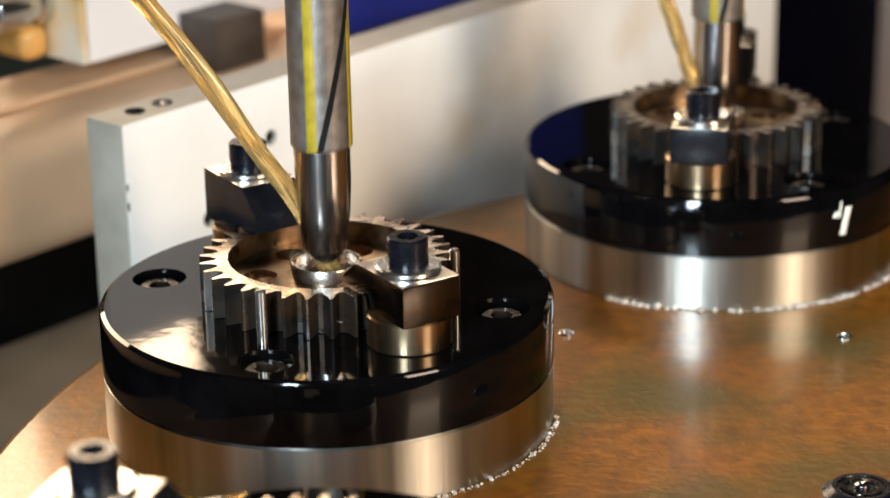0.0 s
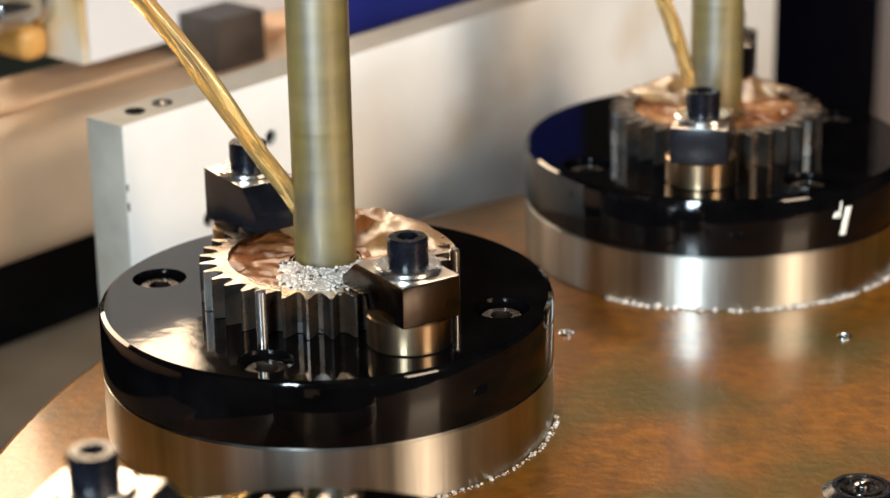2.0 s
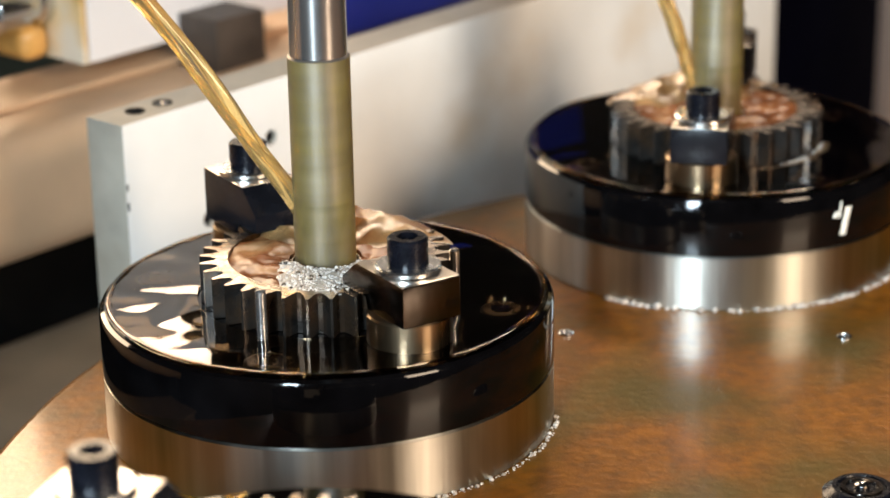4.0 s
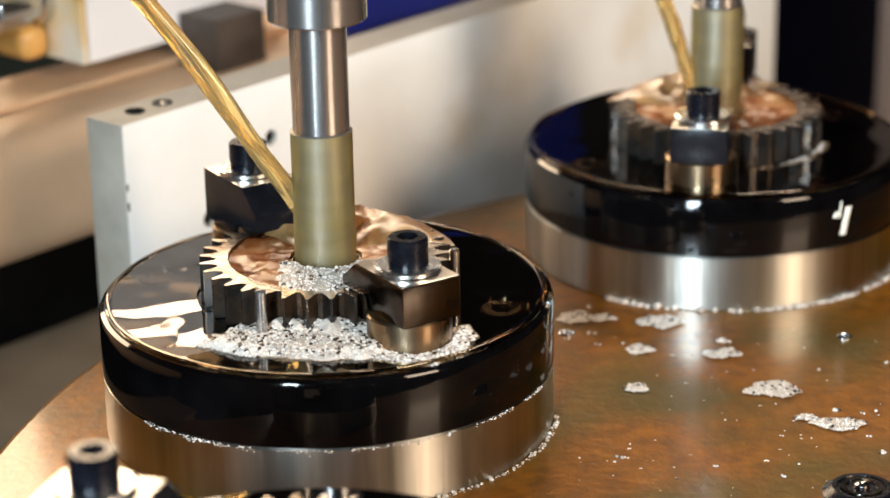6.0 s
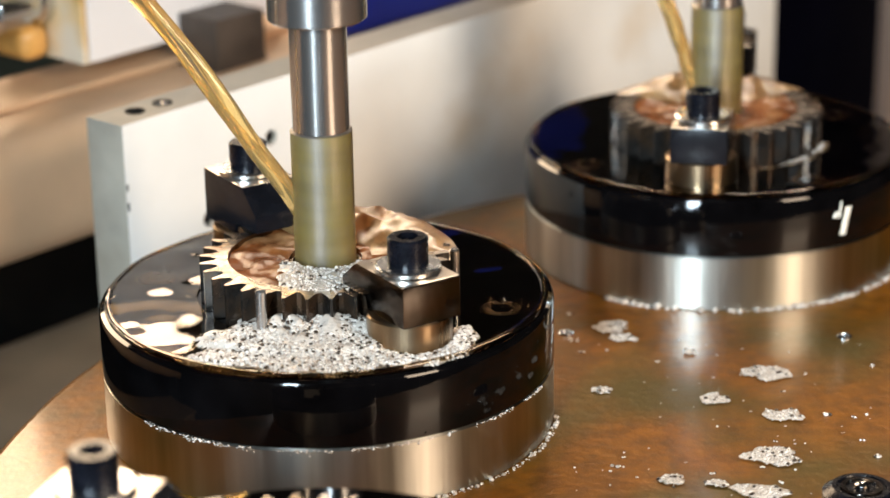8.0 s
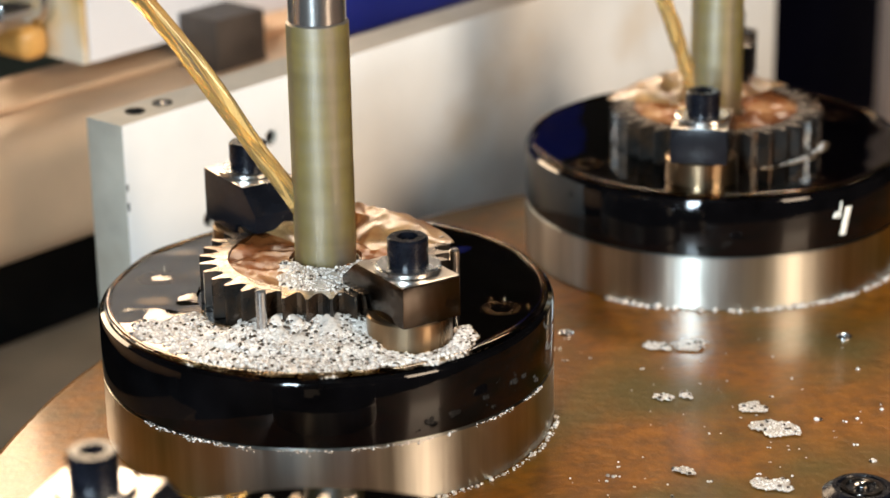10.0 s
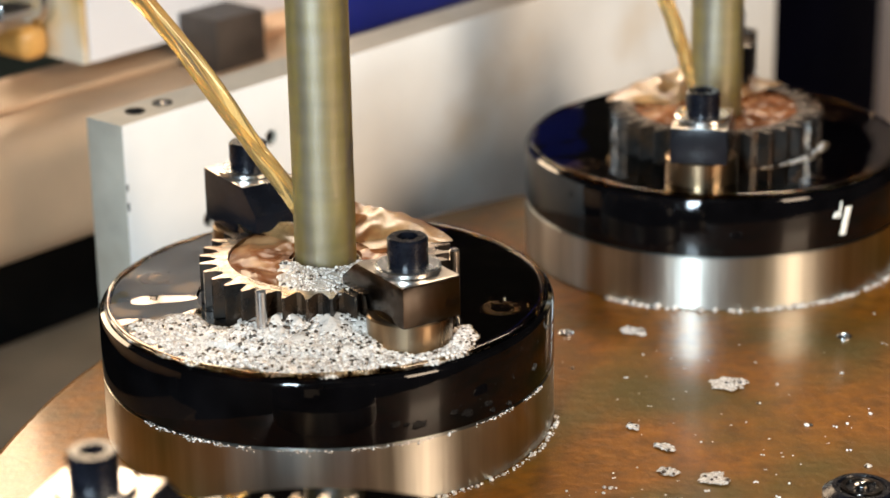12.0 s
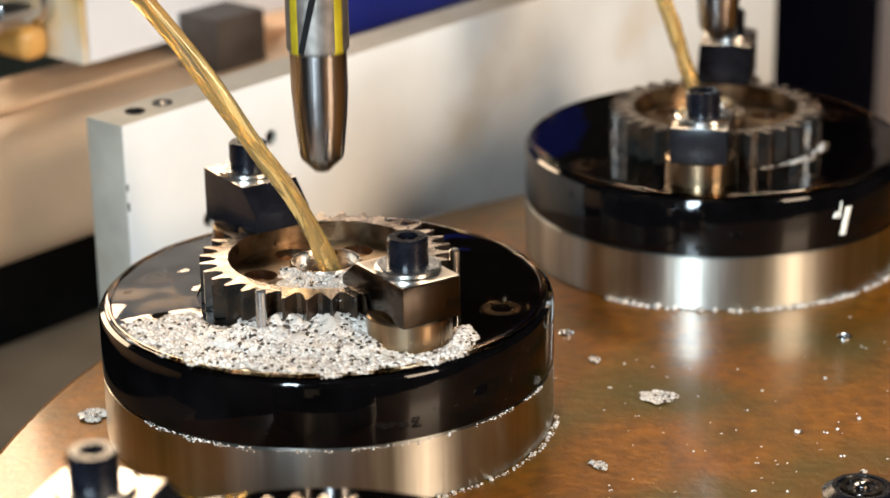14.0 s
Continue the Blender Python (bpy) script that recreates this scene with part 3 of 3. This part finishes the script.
def foam(name, spots, label, category="foam", group="foam on the fixture", body=None, at=(0.0, 0.0), clear=22):
    """Bubbles at (x, y, z, radius) on a bed of froth, joined into one heap. body: zone, bounds, thickness, cell."""
    verts, faces, beds = [], [], 0
    if body:
        inside, (x0, x1, y0, y1), thick, cell = body
        index = {}

        def corner(i, k):
            if (i, k) not in index:
                x, y = x0 + i * cell, y0 + k * cell
                w = min(1.0, max(0.0, inside(x, y)))
                h = thick * w ** 0.6 * (0.8 + 0.35 * noise.noise(Vector((x * 260, y * 260, 3.3)))) if w > 0 else -0.0002
                index[i, k] = len(verts)
                verts.append((x + at[0], y + at[1], h))
            return index[i, k]
        for i in range(int((x1 - x0) / cell)):
            for k in range(int((y1 - y0) / cell)):
                if inside(x0 + (i + 0.5) * cell, y0 + (k + 0.5) * cell) > 0.05:
                    faces.append((corner(i, k), corner(i + 1, k), corner(i + 1, k + 1), corner(i, k + 1)))
        beds = len(faces)
    for x, y, z, r in spots:
        k = len(verts)
        if body:
            z += thick * min(1.0, max(0.0, inside(x - at[0], y - at[1]))) ** 0.6 * 0.8 - r * 0.4
        verts += [(x + v.x * r, y + v.y * r, z + v.z * r * 0.75) for v in BV]
        faces += [tuple(i + k for i in f) for f in BF]
    me = bpy.data.meshes.new(name)
    me.from_pydata(verts, [], faces)
    me.materials.append(FOAM)
    me.materials.append(FROTH)
    me.materials.append(LENS)
    for n, p in enumerate(me.polygons):
        p.use_smooth = True
        if n < beds:
            p.material_index = 1
        elif (n - beds) // len(BF) % clear == 0:
            p.material_index = 2
    return tagged(new(name, me), label, category, group, "stuff")


def scatter(n, inside, x0, x1, y0, y1, seed, r0=0.00024, r1=0.00096, pile=0.0005):
    rng = random.Random(seed)
    out = []
    while len(out) < n:
        x, y = rng.uniform(x0, x1), rng.uniform(y0, y1)
        w = inside(x, y)
        if w > rng.random() * 0.5:
            r = r0 + (r1 - r0) * 0.75 * rng.random() ** 3
            if len(out) % 22 == 0:
                r = rng.uniform(0.00050, 0.00082)
            out.append((x, y, r * 0.4 + pile * rng.random() * min(1.0, w), r))
    return out


def arc_zone(r0, r1, a0, a1, seed):
    def inside(x, y):
        r, a = math.hypot(x, y), math.degrees(math.atan2(y, x))
        edge = min((r - r0) / 0.004, (r1 - r) / 0.004, (a - a0) / 6, (a1 - a) / 6)
        return edge + 0.9 * noise.noise(Vector((x * 120, y * 120, seed)))
    return inside


def round_zone(cx, cy, r0, r1, a0, a1, seed):
    def inside(x, y):
        r, a = math.hypot(x - cx, y - cy), math.degrees(math.atan2(y - cy, x - cx))
        return min((r - r0) / 0.002, (r1 - r) / 0.003, (a - a0) / 10, (a1 - a) / 10) + 0.6 * noise.noise(Vector((x * 160, y * 160, seed)))
    return inside


Z_INNER, Z_OUTER, Z_SIDE = arc_zone(0.0375, 0.057, -130, -66, 1), arc_zone(0.048, 0.0672, -126, -66, 2), arc_zone(0.043, 0.0668, -158, -116, 3)
Z_POST = round_zone(0.0259, -0.0402, 0.0122, 0.0205, -150, 28, 4)


def gear_zone(x, y):
    r = math.hypot(x, y)
    return min((x + 0.0135) / 0.004, (0.013 - x) / 0.003, (r - 0.0112) / 0.002, (0.0338 - r) / 0.002) + 0.7 * noise.noise(Vector((x * 210, y * 210, 5.5))) - 0.1 if y < 0 and 0.0112 < r < 0.0338 else -1


PLATE_BOX = (-0.07, 0.05, -0.07, 0.0)
foam_inner = foam("foam_heap", scatter(2600, Z_INNER, -0.06, 0.03, -0.07, -0.02, 11), "white froth heaped on the plate before the gear", body=(Z_INNER, PLATE_BOX, 0.0030, 0.0005))


def Z_BANK(x, y):
    r, a = math.hypot(x, y), math.degrees(math.atan2(y, x))
    slope = min((r - 0.0342) / 0.001, (0.0545 - r) / 0.018, (a + 134) / 26, (-61 - a) / 12)
    return slope + 0.25 * noise.noise(Vector((x * 150, y * 150, 8))) if slope > 0 else -1


foam_bank = foam("foam_heap", scatter(2600, Z_BANK, -0.045, 0.03, -0.056, -0.02, 18), "white froth banked up against the gear teeth", body=(Z_BANK, PLATE_BOX, 0.0078, 0.0005))
foam_outer = foam("foam_heap", scatter(3000, Z_OUTER, -0.06, 0.04, -0.07, -0.02, 12, 0.00024, 0.00100), "white froth spread to the edge of the plate", body=(Z_OUTER, PLATE_BOX, 0.0014, 0.0005))
foam_side = foam("foam_heap", scatter(2000, Z_SIDE, -0.07, 0.0, -0.07, 0.0, 13, 0.00024, 0.00098), "white froth spread along the edge of the plate", body=(Z_SIDE, PLATE_BOX, 0.0010, 0.0005))
foam_post = foam("foam_heap", scatter(1300, Z_POST, -0.005, 0.05, -0.066, -0.02, 14, 0.0003, 0.00095), "white froth round the foot of the clamp post", body=(Z_POST, PLATE_BOX, 0.0010, 0.0005))
foam_gear = foam("foam_heap", scatter(420, gear_zone, -0.018, 0.016, -0.036, -0.006, 15, 0.0003, 0.0008), "grey froth on the gear before its hub", group="foam on the gear",
                 body=(gear_zone, (-0.018, 0.016, -0.036, -0.006), 0.0006, 0.0005))
FAR_FOOT = arc_zone(0.0375, 0.0420, -72, -12, 6)
far_froth = foam("foam_heap", [(FAR.x + x, FAR.y + y, z, r) for x, y, z, r in scatter(380, FAR_FOOT, -0.05, 0.05, -0.05, 0.02, 16, 0.00025, 0.0006, 0.001)], "thin white froth round the foot of the gear",
                 body=(FAR_FOOT, (-0.05, 0.05, -0.05, 0.02), 0.0004, 0.0005), at=(FAR.x, FAR.y))


def froth_ring(name, centre, spans, seed, label):
    rng = random.Random(seed)
    out = []
    for a0, a1, n, big in spans:
        for k in range(n):
            x, y = polar(0.0702 + rng.uniform(0, 0.0016), a0 + (a1 - a0) * (0.5 + 0.5 * math.sin(rng.uniform(0, 40))) if rng.random() < 0.5 else rng.uniform(a0, a1))
            r = (0.00025 + 0.0007 * rng.random() ** 3) * big
            out.append((centre.x + x, centre.y + y, r * 0.5, r))
    return foam(name, out, label, "foam", "froth beads round the fixture rings", clear=9999)


froth_ring("froth_beads", NEAR, [(-62, -5, 130, 0.9), (-100, -62, 50, 0.7)], 21, "small bright bubbles along the foot of the ring")
froth_ring("froth_beads", FAR, [(-128, -112, 90, 1.2), (-115, -70, 60, 1.4), (-70, -20, 150, 1.0)], 22, "small bright bubbles along the foot of the ring")


def seam_froth():
    rng = random.Random(61)
    out = []
    while len(out) < 330:
        a = rng.uniform(-142, -22)
        if noise.noise(Vector((a * 0.16, 2.0, 0.0))) > -0.12:
            q = 0.00016 + 0.0003 * rng.random() ** 3
            out.append((*polar(0.0700 + q * 0.5, a), Z_SEAM - abs(rng.gauss(0, 0.0006)), q))
    return foam("seam_froth", out, "fine bubbles clinging below the edge of the fixture plate", "foam", "froth beads round the fixture rings", clear=9999)


near_seam = seam_froth()


def foam_patch(seed, size, stretch):
    def inside(x, y):
        a = math.atan2(y, x / stretch)
        edge = size * (1 + 0.45 * noise.noise(Vector((math.cos(a) * 1.3, math.sin(a) * 1.3, seed))))
        lace = 0.5 * noise.noise(Vector((x * 330, y * 330, seed)))
        return (edge - math.hypot(x / stretch, y)) / (size * 0.3) + lace
    n = int(20 + 5e6 * size * size)
    w, h = size * 2.4, size * 1.6
    return foam("foam_patch", scatter(n, inside, -w, w, -h, h, seed, 0.0002, 0.0007, 0.0),
                "small raft of white foam drifting on the oily table", "foam", "foam rafts on the table", body=(inside, (-w, w, -h, h), 0.0005, 0.0003))


def speck_field():
    rng = random.Random(77)
    out = []
    while len(out) < 620:
        r, a = rng.uniform(0.06, 0.30), rng.uniform(60, 215)
        x, y = polar(r, a)
        w = TABLE + Vector((x, y, 0))
        if min((w - c).length for c in (NEAR, FAR, FRONT)) > 0.085:
            q = 0.00018 + 0.00055 * rng.random() ** 4
            for _ in range(rng.choice((1, 1, 2, 4))):
                out.append((x + rng.uniform(-1, 1) * q * 2, y + rng.uniform(-1, 1) * q, q * 0.4, q))
    return foam("foam_specks", out, "scattered single bubbles drifting on the oily table", "foam", "foam rafts on the table")


specks = speck_field()

# ---------- small things on the table ----------
knob = thing("table_plug", pose(0.1545, -0.0705, 0), "black round plug with a bright centre screw on the table", "plug")
part("plug_body", lathe([(0.0, 0.0), (0.0112, 0.0), (0.0112, 0.0035), (0.0085, 0.0055), (0.0072, 0.0055), (0.0068, 0.0048), (0.0, 0.0048)], 48), BLACK_OXIDE, knob)
part("plug_ring", lathe([(0.0045, 0.0049), (0.0062, 0.0049), (0.0060, 0.0056), (0.0047, 0.0056)], 40, closed=True), JAW, knob, "bright steel ring")
part("centre_screw", lathe([(0.0, 0.0049), (0.0022, 0.0049), (0.0020, 0.0062), (0.0010, 0.0066), (0.0, 0.0062)], 24), CHROME, knob, "bright centre screw")
for x, y in ((0.0772, 0.0615), (0.1703, 0.0540)):
    s = thing("table_screw", pose(x, y, 0), "small bright screw sunk in the table", "screw", "screws in the table")
    part("screw_head", lathe([(0.0, -0.0005), (0.0026, -0.0005), (0.0026, 0.0005), (0.0019, 0.0010), (0.0012, 0.0010), (0.0009, 0.0004), (0.0, 0.0004)], 24), ZINC, s)

mark = thing("paint_mark", Matrix.Translation(FAR), "small white paint mark on the side of the fixture plate", "mark")
for a0, z0, z1, tw, w in ((-57.0, 0.0235, 0.0335, 2.0, 2.6), (-58.6, 0.0300, 0.0360, 0.6, 0.7), (-60.2, 0.0305, 0.0325, 0.8, 1.6)):
    part("paint_stroke", strip(0.0701, z0, z1, a0, tw, w, 0.0002, 6, 4), PAINT_MARK, mark)


# ---------- what moves ----------
def motions():
    # height of the sleeve's lower shoulder, second by second
    heights = [(0.0, 0.0882), (1.9, 0.0205), (2.1, 0.0182), (2.8, 0.0109), (3.2, 0.0059), (5.3, -0.0183), (5.7, -0.0233), (6.1, -0.0277), (6.5, -0.0329), (6.9, -0.0368), (7.1, -0.0388),
               (7.3, -0.0383), (7.5, -0.0352), (7.7, -0.0319), (8.2, -0.0229), (12.45, 0.0480), (12.6, 0.0530), (12.8, 0.0654), (13.0, 0.0848), (13.2, 0.0990), (13.3, 0.1064),
               (13.42, 0.1097), (13.8, 0.1097), (14.0, 0.1180)]

    def height(t):
        for (a, p), (b, q) in zip(heights, heights[1:]):
            if t <= b:
                return p + (q - p) * (t - a) / (b - a)
        return heights[-1][1]

    angle, spins = 0.0, []
    for f in range(0, 421):
        t = f / 30
        spins.append((t, angle))
        angle -= 170 / 30 if t < 1.93 else 84.0 if t < 12.53 else 170 / 30 if t < 13.5 else 0.0
    shift = (-30 - spins[-1][1]) % 360
    while shift > 180:
        shift -= 360
    slow_in = [(t, a + shift * min(1.0, max(0.0, (t - 1.97) / 10.5))) for t, a in spins]
    for ob, c, dz in ((near_tool, NEAR, 0.0), (far_tool, FAR, -0.0015)):
        walk(ob, [(t, pose(c.x, c.y, height(t) + dz, 0, 0, a)) for t, a in slow_in])

    # oil rises in the gears while the tools turn, and runs off at the end
    for ob, c, side in ((near_oil, NEAR, 0), (far_oil, FAR, -45)):
        rows = [(0.0, 0.0440), (0.7, 0.0440), (1.5, 0.0500), (2.2, 0.0522), (12.5, 0.0522), (12.8, 0.0500), (13.2, 0.0455), (14.0, 0.0440)]
        out = []
        for k in range(0, 141):
            t = k / 10
            for (a, p), (b, q) in zip(rows, rows[1:]):
                if t <= b:
                    out.append((t, pose(c.x, c.y, p + (q - p) * (t - a) / (b - a), 0, 0, side - 47 * t)))
                    break
        walk(ob, out)
    for ob, c, side in ((near_splash, NEAR, 0), (far_splash, FAR, 30)):
        out = []
        for k in range(0, 141):
            t = k / 10
            up = 0.0 if t < 0.8 else min(1.0, (t - 0.8) / 0.9) if t < 12.5 else max(0.0, 1 - (t - 12.5) / 0.5)
            out.append((t, pose(c.x, c.y, 0.0375 + 0.0150 * up + 0.0006 * up * math.sin(9 * t), 0, 0, side + 9 * math.sin(5.3 * t))))
        walk(ob, out)
    for ob, c in ((near_film, NEAR), (far_film, FAR)):
        walk(ob, [(t, pose(c.x, c.y, Z_TOP + z, 0, 0, a)) for t, z, a in
                  ((0.0, -0.0130, 0), (1.7, -0.0130, 5), (2.3, -0.0020, 9), (2.8, 0.0010, 12), (5.0, 0.0011, 30), (8.0, 0.0011, 62), (11.0, 0.0011, 95), (14.0, 0.0009, 120))])
    # froth wells up and spreads
    for ob, rows in ((foam_gear, ((0.0, 0.0, 0.0, 0.0440), (1.1, 0.0, 0.0, 0.0440), (1.7, 0.0, 0.0, 0.0528), (12.5, 0.0, 0.0, 0.0528), (13.2, 0.0, 0.0, 0.0512), (14.0, 0.0, 0.0, 0.0508))),
                     (foam_inner, ((0.0, 0.004, 0.014, 0.0340), (2.9, 0.004, 0.014, 0.0340), (5.2, 0.0, 0.002, 0.0405), (6.5, 0.0, 0.0, 0.0410), (14.0, 0.0, 0.0, 0.0412))),
                     (foam_bank, ((0.0, 0.0, 0.010, 0.0330), (4.0, 0.0, 0.010, 0.0330), (6.0, 0.0, 0.001, 0.0385), (8.5, 0.0, 0.0, 0.0402), (14.0, 0.0, 0.0, 0.0405))),
                     (foam_post, ((0.0, -0.002, 0.003, 0.0350), (3.2, -0.002, 0.003, 0.0350), (5.2, -0.001, 0.002, 0.0398), (6.5, 0.0, 0.0, 0.0408), (14.0, 0.0, 0.0, 0.0410))),
                     (far_froth, ((0.0, 0.0, 0.0, 0.0350), (1.8, 0.0, 0.0, 0.0350), (3.0, 0.0, 0.0, 0.0404), (14.0, 0.0, 0.0, 0.0407))),
                     (foam_outer, ((0.0, 0.002, 0.014, 0.0350), (5.2, 0.002, 0.014, 0.0350), (6.2, 0.002, 0.009, 0.0403), (8.2, 0.0, 0.001, 0.0408), (14.0, 0.0, 0.0, 0.0410))),
                     (foam_side, ((0.0, 0.012, 0.008, 0.0350), (7.2, 0.012, 0.008, 0.0350), (8.6, 0.006, 0.004, 0.0400), (10.4, 0.001, 0.0, 0.0408), (14.0, 0.0, 0.0, 0.0410)))):
        walk(ob, [(t, pose(x, y, z)) for t, x, y, z in rows])
    # the streams sway a little
    for ob, c in ((near_stream, 0.0), (far_stream, 1.3)):
        walk(ob, [(k * 0.25, pose(0.0004 * math.sin(5.1 * k + c), 0.0003 * math.sin(3.7 * k + c), 0.0)) for k in range(57)])
    walk(near_seam, [(t, pose(x, y, 0)) for t, x, y in ((0.0, -0.002, 0.006), (3.4, -0.002, 0.006), (5.2, 0.0, 0.0), (14.0, 0.0, 0.0))])
    walk(specks, [(t, pose(TABLE.x, TABLE.y, z, 0, 0, a)) for t, z, a in ((0.0, -0.004, -8), (2.8, -0.004, -8), (4.6, 0.0, -5), (8.0, 0.0, 0), (14.0, 0.0, 9))])
    # rafts drift round the table
    for k, (size, stretch, rows) in enumerate(RAFTS):
        ob = foam_patch(31 + k, size, stretch)
        t0, x0, y0 = rows[0]
        keys = [(0.0, pose(x0, y0, -0.006)), (max(0.1, t0 - 1.2), pose(x0, y0, -0.006)), (t0, pose(x0, y0, 0.0006))]
        keys += [(t, pose(x, y, 0.0006, 0, 0, -6 * (t - t0))) for t, x, y in rows[1:]]
        if keys[-1][0] < 14.0:
            (ta, xa, ya), (tb, xb, yb) = rows[-2:]
            f = (14.0 - tb) / (tb - ta)
            keys.append((14.0, pose(xb + (xb - xa) * min(f, 2), yb + (yb - ya) * min(f, 2), 0.0006, 0, 0, -6 * (14 - t0))))
        walk(ob, keys)


RAFTS = [  # size, stretch, then (seconds, x, y)
    (0.0068, 1.3, [(5.2, 0.1320, 0.0332), (5.5, 0.1359, 0.0274), (6.1, 0.1407, 0.0083), (6.5, 0.1436, 0.0011), (7.1, 0.1430, -0.0157), (7.7, 0.1373, -0.0312), (8.1, 0.1318, -0.0414), (9.2, 0.1172, -0.0739), (10.5, 0.0974, -0.0941)]),
    (0.005, 1.6, [(5.2, 0.1653, -0.0012), (5.5, 0.1621, -0.0063), (6.3, 0.1534, -0.0229), (6.9, 0.1453, -0.0384), (7.5, 0.1363, -0.0528), (8.1, 0.1244, -0.0647), (9.2, 0.1009, -0.0908)]),
    (0.0056, 1.4, [(5.0, 0.1071, 0.0667), (6.1, 0.1105, 0.0696), (6.5, 0.1224, 0.0613), (7.1, 0.1338, 0.0458), (7.7, 0.1367, 0.0306), (8.1, 0.1403, 0.0216), (10.3, 0.1350, -0.0270), (10.9, 0.1259, -0.0439), (11.5, 0.1118, -0.0597), (12.4, 0.0968, -0.0838)]),
    (0.0036, 1.1, [(5.2, 0.0927, 0.0303), (6.1, 0.0988, 0.0102), (6.9, 0.1094, -0.0172), (7.7, 0.1062, -0.0450), (8.1, 0.1007, -0.0566), (9.2, 0.0889, -0.0834)]),
    (0.0036, 1.4, [(5.0, 0.0888, 0.0548), (5.5, 0.0899, 0.0533), (6.5, 0.1168, 0.0283), (7.1, 0.1245, 0.0059), (8.1, 0.1209, 0.0039), (10.3, 0.1329, -0.0072), (11.2, 0.1255, -0.0323), (12.1, 0.1128, -0.0564), (12.9, 0.0972, -0.0803)]),
    (0.005, 1.3, [(5.4, 0.0805, 0.0758), (8.2, 0.0953, 0.0647), (10.3, 0.1217, 0.0429), (10.9, 0.1267, 0.0306), (11.5, 0.1276, 0.0240), (12.1, 0.1269, 0.0135), (12.7, 0.1233, 0.0060), (13.3, 0.1141, 0.0042), (13.9, 0.1044, 0.0059), (14.0, 0.1035, 0.0060)]),
    (0.0034, 1.4, [(5.6, 0.0902, 0.0753), (8.2, 0.0974, 0.0544), (10.3, 0.1075, 0.0480), (11.2, 0.1003, 0.0660), (12.1, 0.1005, 0.0614), (12.7, 0.0912, 0.0721), (13.3, 0.0795, 0.0758)]),
    (0.004, 1.7, [(5.2, 0.1189, 0.0411), (6.3, 0.1329, 0.0399), (7.1, 0.1407, 0.0151), (8.1, 0.1409, -0.0122), (9.5, 0.1354, -0.0485), (11.0, 0.1188, -0.0740)]),
    (0.0022, 1.5, [(5.0, 0.1544, 0.0090), (6.3, 0.1428, -0.0208), (7.5, 0.1203, -0.0479), (8.3, 0.1124, -0.0590), (10.5, 0.1058, -0.0426), (11.5, 0.1072, -0.0335), (12.4, 0.0949, -0.0310), (13.9, 0.0821, -0.0424)]),
    (0.0018, 1.3, [(5.0, 0.1344, 0.0527), (7.0, 0.1206, 0.0483), (8.1, 0.1170, 0.0412), (10.6, 0.1079, -0.0043), (12.1, 0.0927, -0.0165), (13.6, 0.0868, 0.0259)]),
    (0.0050, 0.9, [(13.3, -0.0757, -0.0133), (14.0, -0.0748, -0.0006)]),
    (0.0024, 1.3, [(7.0, 0.0766, 0.0081), (8.0, 0.0859, 0.0121), (10.3, 0.1067, 0.0023), (11.2, 0.1094, -0.0235), (12.1, 0.0999, -0.0509), (13.0, 0.0890, -0.0618)]),
]

motions()
